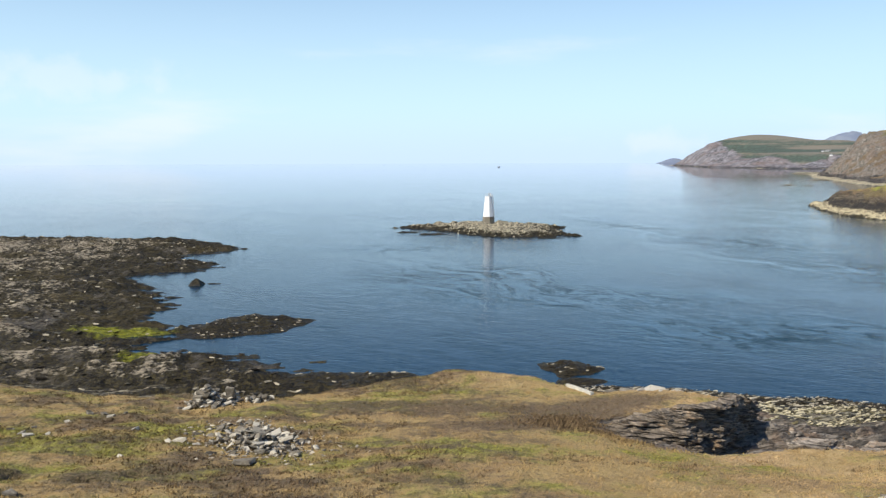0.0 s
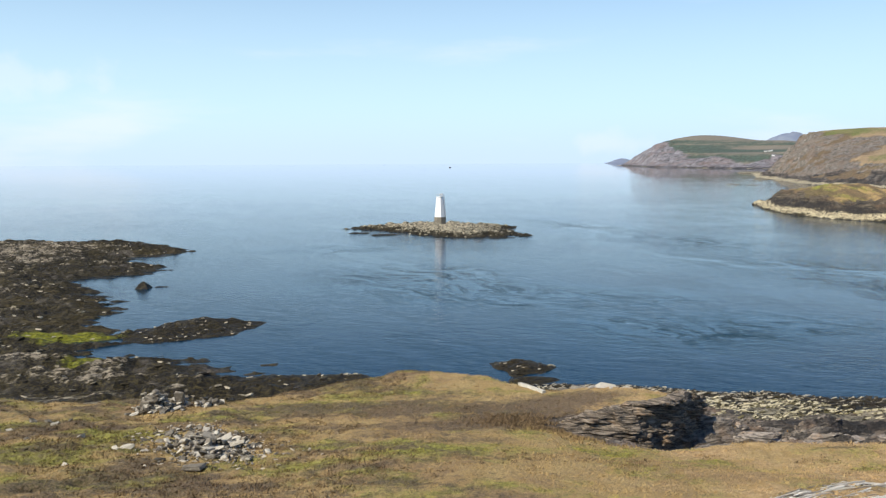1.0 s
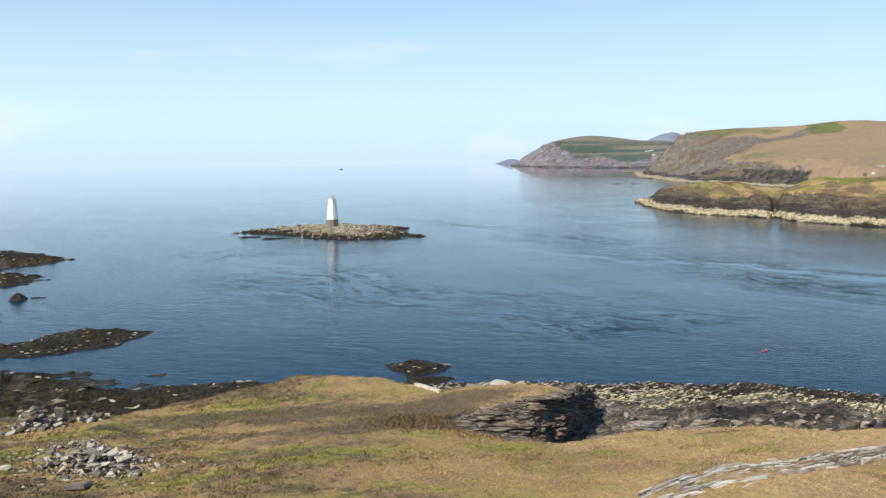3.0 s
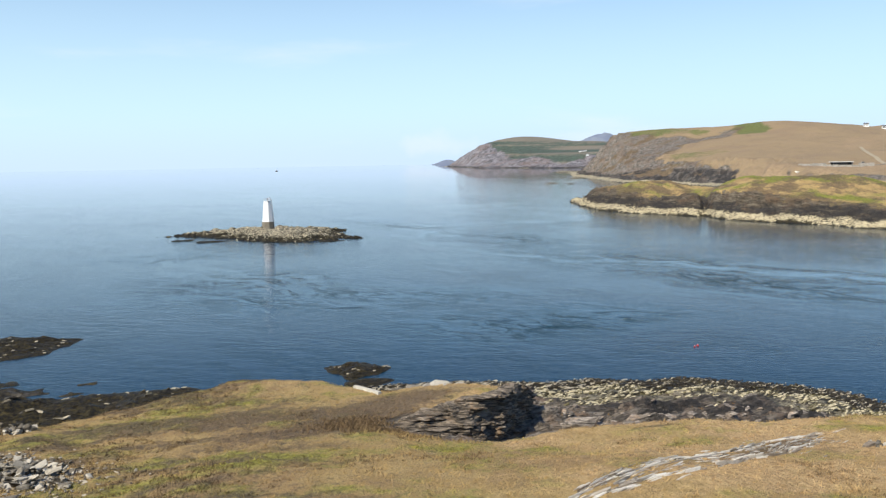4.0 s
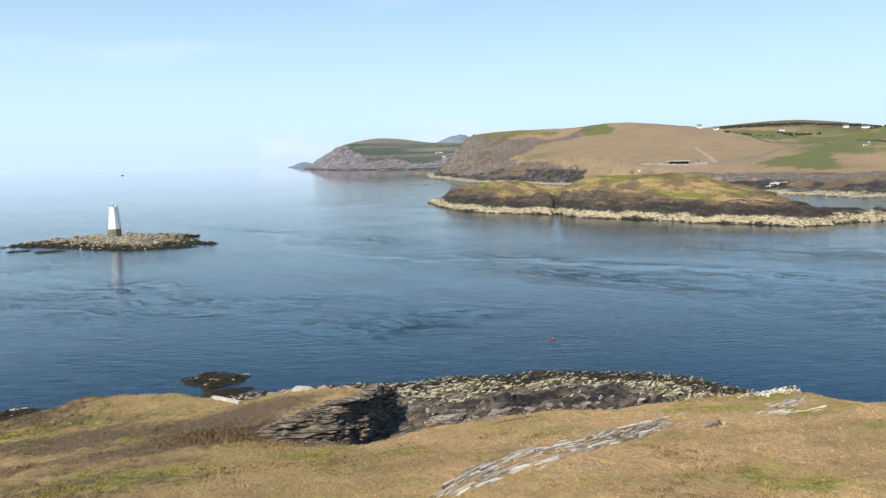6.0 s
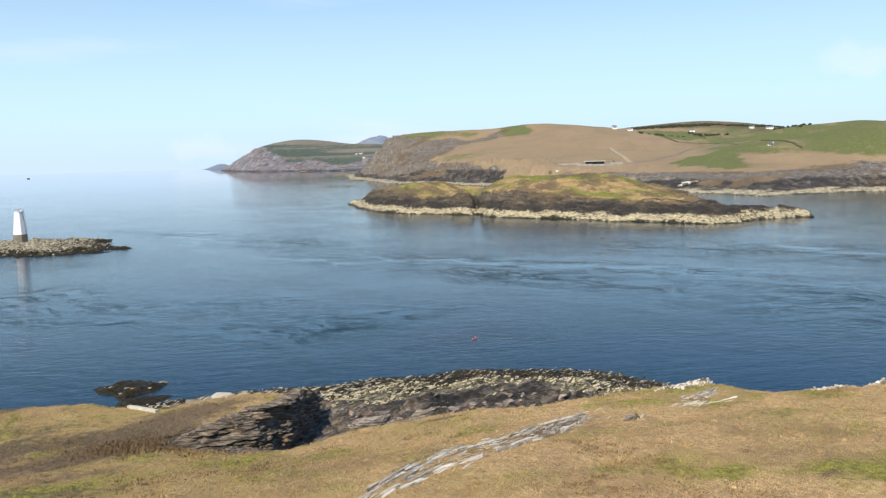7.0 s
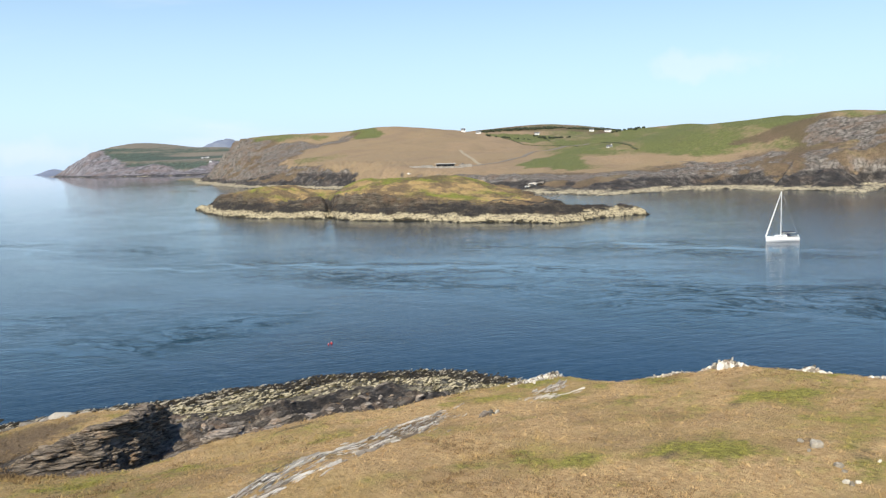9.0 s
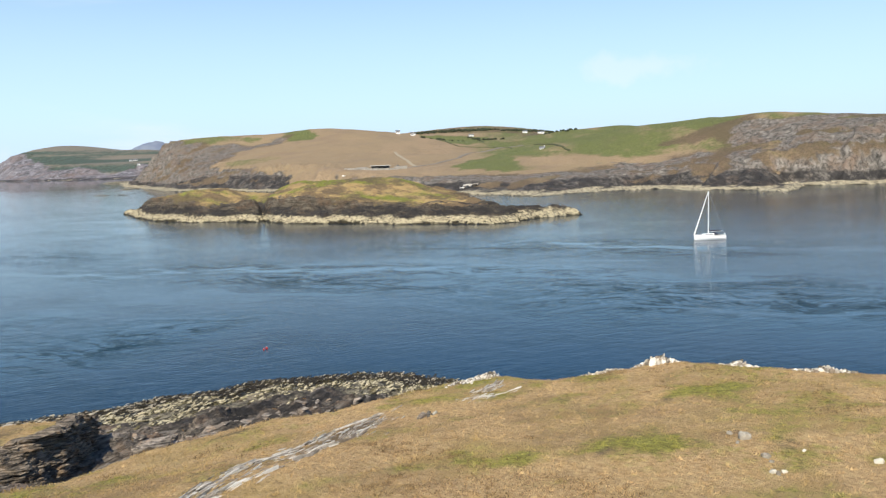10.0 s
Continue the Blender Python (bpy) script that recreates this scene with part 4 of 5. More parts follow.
def stone_at(bank, rnd, x, y, z, size, turn=None, tilt=20, parent=None, name="stone", dip=0.0):
    """One stone of length, width, height size, lying at x, y with its underside near z."""
    ob = new(name, rnd.choice(bank))
    turn = rnd.uniform(0, 360) if turn is None else turn
    m = pose(x, y, z, rnd.uniform(-tilt, tilt), dip + rnd.uniform(-tilt, tilt), turn) @ Matrix.Diagonal((*size, 1))
    if parent:
        ob.parent = parent
        m = parent.matrix_world.inverted() @ m
    ob.matrix_basis = m
    return ob


def joined(name, bank, places, material, label, category):
    """Many stones as one mesh: rows of x, y, z, length, width, height, turn, tilt."""
    verts, faces, total = [], [], 0
    shapes = []
    for me in bank:
        co = np.zeros(len(me.vertices) * 3)
        me.vertices.foreach_get("co", co)
        shapes.append((co.reshape(-1, 3), [tuple(p.vertices) for p in me.polygons]))
    rnd = random.Random(len(places))
    for x, y, z, a, b, c, turn, tilt in places:
        co, polys = rnd.choice(shapes)
        rot = np.array(Euler((radians(tilt), radians(tilt * rnd.uniform(-1, 1)), radians(turn))).to_matrix())
        verts.append((co * (a, b, c)) @ rot.T + (x, y, z))
        faces += [tuple(i + total for i in p) for p in polys]
        total += len(co)
    me = bpy.data.meshes.new(name)
    me.from_pydata(np.concatenate(verts).tolist(), [], faces)
    me.materials.append(material)
    return tagged(new(name, me), label, category, kind="stuff")


# rubble heap on the turf
rnd = random.Random(5)
heap = thing("rubble_heap", pose(-11.5, 47.5, headland_z(-11.5, 47.5)), "heap of loose grey lichened stones on turf", "stones")
for i in range(300):
    k = rnd.random() ** 0.85
    x, y = -13.8 + 4.6 * k + rnd.gauss(0, 1.25), 52.6 - 6.2 * k + rnd.gauss(0, 1.5)
    centre = math.exp(-((x + 11) / 2.2) ** 2 - ((y - 48.5) / 2.6) ** 2)
    s = (0.12 + 0.34 * rnd.random() ** 2) * (1 + 0.4 * centre)
    stone_at(grey_bank, rnd, x, y, headland_z(x, y) + 0.04 + rnd.random() * 0.7 * centre, (s * rnd.uniform(1.1, 2.1), s, s * rnd.uniform(0.3, 0.7)), tilt=38, parent=heap)
stone_at(grey_bank, rnd, -10.6, 42.9, headland_z(-10.6, 42.9) + 0.15, (1.35, 0.85, 0.45), 20, 8, heap)

chips = []
while len(chips) < 900:
    k = rnd.random() ** 0.8
    x, y = -14.2 + 5.4 * k + rnd.gauss(0, 1.7), 53.6 - 8.0 * k + rnd.gauss(0, 1.6)
    s = rnd.uniform(0.05, 0.18)
    chips.append((x, y, headland_z(x, y) + 0.03, s * rnd.uniform(1.2, 2.4), s, s * 0.5, rnd.uniform(0, 360), rnd.gauss(0, 20)))
joined("chips", grey_bank, chips, stone_material("grey_stone_chips", (0.085, 0.068, 0.046), (0.215, 0.178, 0.128), (0.46, 0.40, 0.305), per_piece=False), "small stone chips strewn round the rubble heap", "stones")

# tumbled drystone shelter
ruin = thing("ruined_shelter", pose(-16.5, 61, headland_z(-16.5, 61)), "tumbled drystone shelter with a dark hollow", "ruin")
for i in range(120):
    x, y = -17.7 + rnd.gauss(0, 0.75), 60.6 + rnd.gauss(0, 0.5)
    high = 1.35 * math.exp(-((x + 17.7) / 1.0) ** 2 - ((y - 60.8) / 0.9) ** 2)
    s = rnd.uniform(0.22, 0.55)
    stone_at(grey_bank, rnd, x, y, headland_z(x, y) + rnd.random() ** 0.6 * high, (s * rnd.uniform(1.3, 2.2), s, s * rnd.uniform(0.35, 0.6)), tilt=26, parent=ruin)
for i in range(22):
    x, y = -16.9 + rnd.random() * 1.2, 62.0 + rnd.gauss(0, 0.2)
    s = rnd.uniform(0.3, 0.6)
    stone_at(grey_bank, rnd, x, y, headland_z(x, y) + rnd.random() * 0.9, (s * 1.6, s, s * 0.5), tilt=20, parent=ruin)
stone_at(grey_bank, rnd, -16.1, 61.5, headland_z(-16.1, 61.5) + 0.75, (0.75, 0.4, 1.15), 10, 12, ruin)
for i in range(34):
    x, y = -15.6 + rnd.random() * 2.4, 61.9 + rnd.gauss(0, 0.35)
    s = rnd.uniform(0.2, 0.45)
    stone_at(grey_bank, rnd, x, y, headland_z(x, y) + rnd.random() * 0.5, (s * 1.6, s, s * 0.6), tilt=24, parent=ruin)

# single stones in the turf
LOOSE = [(-15.8, 48.4, 0.9), (-16.3, 47.8, 0.5), (-19.7, 51.7, 0.55), (-27.2, 50.9, 0.5), (-26.1, 50.1, 0.6), (-25.2, 49.0, 0.7), (-24.3, 49.7, 0.4), (-22.5, 50.7, 0.4), (-25.1, 57.6, 0.8), (-24.2, 57.9, 0.6), (-25.4, 54.8, 0.5), (-17.8, 44.6, 0.5), (-13.3, 46.0, 0.7), (-19.2, 35.5, 0.7), (-16.2, 50.8, 0.4), (-8.3, 48.9, 0.35), (-6.9, 46.3, 0.3), (-26.5, 52.5, 0.5), (-23.2, 56.6, 0.6), (-22.3, 56.9, 0.4)]
for x, y, s in LOOSE:
    ob = stone_at(grey_bank if rnd.random() < 0.8 else white_bank, rnd, x, y, headland_z(x, y) + 0.04 * s, (s * 1.0, s * 0.7, s * 0.5), tilt=14)
    tagged(ob, "weathered stone half sunk in dry turf", "stone", "loose stones in the turf")
for x, y, s in [(41.2, 20.6, 0.4), (40.9, 19.6, 0.75), (41.6, 20.1, 0.35), (38.9, 17.7, 0.3), (36.8, 16.0, 0.35), (39.9, 19.5, 0.3), (38.8, 17.5, 0.5), (38.3, 17.0, 0.3), (36.9, 16.3, 0.4), (37.2, 15.9, 0.35), (40.9, 16.5, 0.25), (41.2, 13.1, 0.5)]:
    ob = stone_at(cobble_bank, rnd, x, y, headland_z(x, y) + 0.12 * s, (s * 1.05, s * 0.7, s * 0.75), tilt=30)
    tagged(ob, "pale quartz stone bedded in brown turf", "stone", "pale stones in the turf")

# ribs of pale slate that break the turf
def rib(line, label, count, spread, size, seed, gaps=0.2):
    """Slabs along a line in plan, thick in some places and thin or missing in others."""
    rnd = random.Random(seed)
    x0, y0 = line[0]
    ob = thing("slate_rib", pose(x0, y0, headland_z(x0, y0)), label, "rock ridge", "slate ribs")
    made = 0
    while made < count:
        k = rnd.random() * (len(line) - 1)
        j = min(int(k), len(line) - 2)
        (ax, ay), (bx, by) = line[j], line[j + 1]
        f = k - j
        along = j * 3.0 + f * math.hypot(bx - ax, by - ay)
        share = 0.5 + 0.9 * noise.noise((along * 0.55, seed * 3.7, 0)) - gaps
        if rnd.random() > share + 0.25:
            continue
        made += 1
        turn = math.degrees(math.atan2(by - ay, bx - ax))
        wide = spread * (0.45 + 1.5 * max(0.0, share))
        off = rnd.gauss(0, wide) + 0.25 * noise.noise((along * 0.9, seed * 1.3, 5))
        x = ax + (bx - ax) * f - math.sin(radians(turn)) * off
        y = ay + (by - ay) * f + math.cos(radians(turn)) * off
        s = (0.35 + 1.0 * rnd.random() ** 2.2) * size
        long = s * rnd.uniform(1.8, 5.0)
        ux, uy = math.cos(radians(turn)) * 0.8, math.sin(radians(turn)) * 0.8
        dip = math.degrees(math.atan2(headland_z(x - ux, y - uy) - headland_z(x + ux, y + uy), 1.6))
        bank = pale_bank if rnd.random() < 0.5 else white_bank if rnd.random() < 0.85 else grey_bank
        stone_at(bank, rnd, x, y, headland_z(x, y) + rnd.uniform(-0.05, 0.08) * s, (long, s * rnd.uniform(0.07, 0.24), s * rnd.uniform(0.25, 0.5)), turn + rnd.gauss(0, 3.5), 5, ob, "slab", dip)
    return ob


rib([(14.3, 32.9), (16.4, 34.3), (18.7, 35.8), (21.5, 37.3), (24.5, 38.6), (26.7, 39.3), (30.8, 41.5), (33.4, 42.5), (37.6, 43.8)], "upper rib of pale bedded slate through the turf", 290, 0.24, 0.42, 11)
rib([(15.6, 32.8), (18.5, 34.2), (21.0, 35.2), (23.8, 36.1), (26.4, 37.8), (29.7, 38.9), (33.0, 40.6)], "lower rib of pale bedded slate through the turf", 210, 0.10, 0.42, 12)
rib([(29.5, 39.6), (32.5, 41.2), (35.0, 42.4)], "broad patch of broken pale slate in turf", 190, 0.6, 0.30, 13)
rib([(19.5, 35.3), (23.0, 37.0), (27.0, 38.6), (30.5, 40.4)], "broken pale slate between the two ribs", 110, 0.42, 0.26, 16)
rib([(44.8, 42.6), (47.0, 43.3), (49.0, 44.0)], "short rib of white slate behind the crest", 130, 0.4, 0.42, 14)
rib([(41.5, 40.6), (44.5, 41.0), (47.8, 40.9)], "thin broken slate rib in brown turf", 60, 0.4, 0.34, 15)
for x, y, s in [(36.3, 39.7, 0.8), (37.1, 39.9, 0.62), (36.8, 39.45, 0.45), (36.5, 39.9, 0.6), (37.4, 39.6, 0.4), (35.9, 39.5, 0.4)]:
    tagged(stone_at(grey_bank if s < 0.7 else pale_bank, rnd, x, y, headland_z(x, y) + 0.08 * s, (s * 1.7, s * 0.5, s * 0.55), 26, 10), "pale slate boulder set in turf", "stone", "white boulders")


def crag(x, y, length, turn, count, high, label, seed):
    """Upstanding splinters of pale slate on the brink."""
    rnd = random.Random(seed)
    ob = thing("crag", pose(x, y, headland_z(x, y)), label, "crag", "crags on the brink")
    for i in range(min(290, int(count * 6))):
        u = rnd.uniform(-0.5, 0.5)
        px = x + math.cos(radians(turn)) * u * length + rnd.gauss(0, 0.22)
        py = y + math.sin(radians(turn)) * u * length + rnd.gauss(0, 0.22)
        crest = max(0.0, 1 - 2.0 * abs(u - 0.12)) ** 0.8 * (0.65 + 0.7 * noise.noise((u * 7, seed, 0)))
        h = high * crest * rnd.uniform(0.5, 1.0) + 0.10
        w = rnd.uniform(0.07, 0.22)
        bank = spike_bank if rnd.random() < 0.6 else pale_bank if rnd.random() < 0.6 else grey_bank
        stone_at(bank, rnd, px, py, headland_z(px, py) + h * rnd.uniform(0.05, 0.4), (w * rnd.uniform(1.5, 3.4), w, h * rnd.uniform(0.7, 1.2)), turn + rnd.gauss(0, 22), 26, ob, "splinter", 18)
    return ob


crag(48.7, 46.3, 6.5, 0, 46, 0.5, "low crag of white slate slabs on the brink", 21)
crag(50.2, 46.3, 1.6, 0, 12, 0.9, "small upright white slate crag", 22)
crag(57.6, 35.2, 3.2, -55, 40, 1.25, "pointed pale crag standing on the brink", 23)
for x, y, length, turn in ((17.2, 67.0, 1.9, 14), (16.0, 66.8, 1.3, 30), (15.0, 66.9, 1.5, 4), (13.5, 66.6, 1.1, 8), (18.9, 66.8, 1.4, 20), (18.0, 67.3, 1.2, -10), (17.6, 66.4, 0.9, 40)):
    tagged(stone_at(grey_bank, rnd, x, y, headland_z(x, y) - 0.05, (length, length * 0.6, length * 0.32), turn, 9), "low grey slab bedded in the grassy crest", "stone", "slabs on the crest")
crag(54.6, 38.2, 3.0, -45, 16, 0.35, "low slabs of pale rock on the brink", 24)
crag(61.2, 30.0, 2.6, -60, 28, 0.95, "jagged pale crag on the brink", 25)
crag(62.8, 24.0, 3.6, -68, 30, 0.65, "low jagged pale crag on the brink", 26)

# bedded outcrop over the gully
def bedded_slate(name, tone, turn, dip):
    """Slate with beds that climb along the face, dark partings and pale lichen."""
    n = Nodes(name)
    m = n.t.nodes.new("ShaderNodeMapping")
    n.put(m.inputs["Vector"], n.mapped((1, 1, 1), -turn))
    m.inputs["Rotation"].default_value = (0, radians(dip), 0)
    bed = n.noise(1.0, 6, 0.68, n.mapped((0.5, 1.2, 6.0), 0, m.outputs[0]), 0.5)
    leaf = n.noise(1.0, 5, 0.7, n.mapped((1.0, 2.0, 15.0), 0, m.outputs[0]), 0.4)
    blot = n.noise(0.8, 5, 0.65)
    fleck = n.noise(5.0, 5, 0.75)
    col = n.mix(n.step(bed, 0.40, 0.60), tuple(c * 0.25 for c in tone), tone)
    col = n.mix(n.math("MULTIPLY", n.step(leaf, 0.5, 0.72), 0.75), col, tuple(min(1, c * 2.3) for c in tone))
    col = n.mix(n.math("MULTIPLY", n.step(leaf, 0.47, 0.36), 0.9), col, tuple(c * 0.12 for c in tone))
    col = n.mix(n.math("MULTIPLY", n.step(blot, 0.52, 0.68), 0.55), col, (tone[0] * 1.35, tone[1] * 1.05, tone[2] * 0.75))
    col = n.mix(n.math("MULTIPLY", n.step(fleck, 0.56, 0.74), 0.6), col, (0.42, 0.38, 0.30))
    h = n.math("ADD", n.math("MULTIPLY", leaf, 0.7), n.math("ADD", bed, n.math("MULTIPLY", fleck, 0.4)))
    return n.done(col, 0.9, n.bump(h, 0.16, 0.9), Specular_IOR_Level=0.3)


FACE = bedded_slate("bedded_slate_face", (0.255, 0.205, 0.150), 20, -10)

ledge_bank = [stone_mesh("ledge", 600 + i, FACE, 13, 0.8) for i in range(10)]


def rock_face(name, line, low, high, back, seed, label):
    """A broken cliff along a line in plan, of beds that climb to its far end; low and high are heights at both ends."""
    pts = np.array(line, float)
    leg = np.r_[0, np.cumsum(np.hypot(*np.diff(pts, axis=0).T))]
    u = np.arange(0, leg[-1], 0.07)
    px, py = np.interp(u, leg, pts[:, 0]), np.interp(u, leg, pts[:, 1])
    tx, ty = np.gradient(px), np.gradient(py)
    box = np.ones(15) / 15
    tx, ty = [np.convolve(np.pad(v, 7, "edge"), box, "valid") for v in (tx, ty)]
    size = np.hypot(tx, ty)
    nx, ny = ty / size, -tx / size
    f = u / leg[-1]
    zl, zh = np.interp(f, *zip(*low)), np.interp(f, *zip(*high))
    rows = [np.linspace(0, 1, 72), np.full(14, 1.0)]
    w = np.concatenate(rows)[:, None]
    behind = np.r_[np.zeros(72), np.linspace(0.05, 1, 14) ** 1.3 * back][:, None]
    z = zl + (zh - zl) * w + 0 * u
    U = u + 0 * w
    v = z + 0.10 * U + 0.12 * fbm(U / 2.5, z / 1.2, seed, 3)

    def saw(period, k):
        q = v / period
        cell = np.floor(q)
        g = q - cell
        jut = 0.5 + 0.5 * value_noise(U / (period * 3.2) + 5.3 * cell, cell * 2.7, seed + k)
        return (np.minimum(g / 0.25, 1) - 0.5 * g) * jut
    shift = lattice(np.floor(v / 0.8), np.zeros(v.shape), seed + 8) * 0.5
    block = lattice(np.floor(U / 1.5 + shift), np.floor(v / 0.8), seed + 9)
    out = (1 - w) * (2.0 - 1.8 * smooth(f, 0.44, 0.56)) + 0.55 * saw(0.55, 1) + 0.34 * saw(0.21, 2) + 0.14 * saw(0.10, 4) + 0.14 * block + 0.5 * fbm(U / 2.4, v / 0.7, seed + 3, 3)
    out = out * np.exp(-behind * 0.8) * smooth(f, 0, 0.08) - behind
    x, y = px + nx * out, py + ny * out
    z = z + 0.16 * saw(0.62, 5) * (w >= 1) + (w >= 1) * 0.22 * fbm(x / 0.9, y / 0.9, seed + 6, 3) - 0.35 * np.maximum(behind - back * 0.7, 0) / back * 3
    ob = sheet("face", x, y, z, FACE, -50)
    ob.data.polygons.foreach_set("use_smooth", np.zeros(len(ob.data.polygons), bool))
    root = thing(name, pose(px[0], py[0], zl[0]), label, "outcrop")
    ob.parent = root
    ob.matrix_parent_inverse = root.matrix_world.inverted()
    rnd = random.Random(seed)
    for _ in range(70):
        i, j = rnd.randrange(8, 70), rnd.randrange(12, len(u) - 10)
        s = rnd.uniform(0.4, 1.0)
        turn = math.degrees(math.atan2(ty[j], tx[j]))
        stone_at(ledge_bank, rnd, x[i, j] - nx[j] * 0.1, y[i, j] - ny[j] * 0.1, z[i, j], (s * rnd.uniform(1.0, 2.2), s * 0.7, s * rnd.uniform(0.14, 0.32)), turn + rnd.gauss(0, 9), 5, root, "slab", 5)
    return root


rock_face("slate_outcrop", [(10.0, 57.0), (12, 57.9), (14, 58.7), (18.7, 59.9), (20.3, 60.6), (23.2, 63.9), (24.8, 65.8)],
          [(0, 8.4), (0.3, 7.2), (0.5, 5.6), (1, 5.2)], [(0, 9.1), (0.25, 9.5), (0.5, 9.9), (0.62, 9.9), (0.85, 9.4), (1, 8.4)], 0.9, 33, "bedded dark slate face above a shaded gully")

# bare slate below the turf, and the barnacled rocks at the water
rnd = random.Random(41)
places, pale_places = [], []
while len(places) < 240:
    x, y = rnd.uniform(23, 58), rnd.uniform(51, 74)
    hz, ht, _ = headland_grid(np.float64(x), np.float64(y))
    if ht < 0.1 and hz > 2.4:
        s = rnd.uniform(0.35, 1.0) * (2.0 if x < 37 and y < 63 else 0.9)
        places.append((x, y, float(hz) - 0.05 * s, s * rnd.uniform(1.5, 3.0), s, s * rnd.uniform(0.3, 0.65), 22 + rnd.gauss(0, 12), rnd.gauss(8, 9)))
WEATHERED = bedded_slate("weathered_slate", (0.36, 0.305, 0.245), 20, -10)
joined("rocks", ledge_bank, places, WEATHERED, "broken grey-brown slate ledges below the turf edge", "rocks")
while len(pale_places) < 10000:
    x, y = rnd.uniform(14, 80), rnd.uniform(50, 102)
    hz, ht, _ = headland_grid(np.float64(x), np.float64(y))
    z = float(hz)
    if noise.noise((x / 2.6, y / 1.4, 7.0)) < -0.12 and z > 0.5 and rnd.random() < 0.85:
        continue
    if ht < 0.05 and -0.3 < z < 1.7 + 1.1 * noise.noise((x / 6, y / 4, 0.5)) + rnd.gauss(0, 0.12):
        s = 0.10 + 0.26 * rnd.random() ** 1.5
        pale_places.append((x, y, z + 0.08, s * rnd.uniform(1.8, 3.8), s, s * rnd.uniform(0.28, 0.55), 22 + rnd.gauss(0, 12), rnd.gauss(0, 9)))
low = [p for p in pale_places if p[2] < 0.75]
joined("weed_stones", plain_bank, low, SHORE_STONE, "dark weed-draped stones at the water", "rocks")
joined("shore_stones", plain_bank, [p for p in pale_places if p[2] >= 0.75], BARNACLED, "pale barnacled rocks between dark weed at the tide line", "rocks")

# pale and dark lumps all over the flat shore and the skerry
def strew(name, count, sizes, material, label, seed, keep=lambda z: z > 0.1):
    host = [o for o in scene.objects if o.name == name][0]
    n_v = len(host.data.vertices)
    co = np.zeros(n_v * 3)
    host.data.vertices.foreach_get("co", co)
    co = co.reshape(-1, 3)
    rs = np.random.RandomState(seed)
    co = co[keep(co[:, 2])]
    pick = co[rs.randint(0, len(co), count)]
    rows = []
    for x, y, z in pick:
        s = rs.uniform(*sizes)
        rows.append((x, y, z + 0.1 * s, s * rs.uniform(1.2, 2.6), s, s * rs.uniform(0.35, 0.7), 12 + rs.normal(0, 22), rs.normal(0, 12)))
    joined("stones", plain_bank, rows, material, label, "rocks")


strew("shore_rock", 15000, (0.15, 0.6), SHORE_STONE, "weedy and pale stones strewn on the flat shore", 51, lambda z: z > 0.15)
SKERRY_STONE = stone_material("skerry_stone", (0.03, 0.025, 0.015), (0.10, 0.086, 0.056), (0.48, 0.43, 0.30), per_piece=False, speck=0.2, few=0.42)
strew("skerry", 600, (0.2, 0.65), SKERRY_STONE, "pale ledges and dark weed on the skerry", 52)
for k in ("rock", "rock.001"):
    strew(k, 70, (0.12, 0.4), SHORE_STONE, "weed-draped stones on a rock awash", 54)
strew("islet", 200, (0.12, 0.4), SHORE_STONE, "weed-draped stones on the low islet", 53)

# ---- beacon on the skerry ----
WHITE = paint("white_limewash", (0.86, 0.86, 0.84), 0.7, 0.05, scale=1.2)
PLINTH = paint("dark_concrete", (0.24, 0.21, 0.16), 0.9, 0.2)
STEEL = paint("galvanised_steel", (0.55, 0.56, 0.57), 0.45, 0.1, 0.6)


def box(bm, cx, cy, cz, sx, sy, sz, m=None):
    mat = Matrix.Translation((cx, cy, cz)) @ Matrix.Diagonal((sx, sy, sz, 1))
    return bmesh.ops.create_cube(bm, size=1, matrix=(m @ mat) if m else mat)["verts"]


def rod(bm, a, b, r, segments=8, r2=None):
    a, b = Vector(a), Vector(b)
    m = Matrix.Translation((a + b) / 2) @ (b - a).to_track_quat("Z", "Y").to_matrix().to_4x4()
    return bmesh.ops.create_cone(bm, cap_ends=True, segments=segments, radius1=r, radius2=r if r2 is None else r2, depth=(b - a).length, matrix=m)["verts"]


beacon = thing("beacon", pose(17.95, 334.3, 4.2, 0, 0, 8), "white octagonal concrete beacon tower on a skerry", "beacon")
bm = bmesh.new()
rod(bm, (0, 0, -2.2), (0, 0, 0.7), 2.5, 8, 2.35)
part("plinth", bm, PLINTH, beacon, "dark weathered concrete plinth")
bm = bmesh.new()
rod(bm, (0, 0, 0.7), (0, 0, 8.6), 2.2, 8, 1.42)
bmesh.ops.bevel(bm, geom=bm.edges[:], offset=0.04, segments=1, affect="EDGES")
part("tower", bm, WHITE, beacon)
bm = bmesh.new()
rod(bm, (0, 0, 8.6), (0, 0, 8.8), 1.55, 8)
part("cornice", bm, WHITE, beacon)
bm = bmesh.new()
rod(bm, (0.1, -0.1, 8.8), (0.1, -0.1, 9.5), 0.28, 12)
lamp_post = part("lantern", bm, STEEL, beacon, "grey steel lantern post")
bm = bmesh.new()
bmesh.ops.create_uvsphere(bm, u_segments=12, v_segments=8, radius=0.3, matrix=pose(0.1, -0.1, 9.7))
part("lens", bm, paint("lantern_glass", (0.5, 0.52, 0.5), 0.15), lamp_post)
bm = bmesh.new()
box(bm, 0.75, -0.35, 9.55, 0.5, 0.08, 1.3, pose(0, 0, 0, 0, 0, 12))
part("topmark", bm, WHITE, beacon, "white solar panel and topmark board")
rail = thing("railing", Matrix(), "", "")
rail.parent = beacon
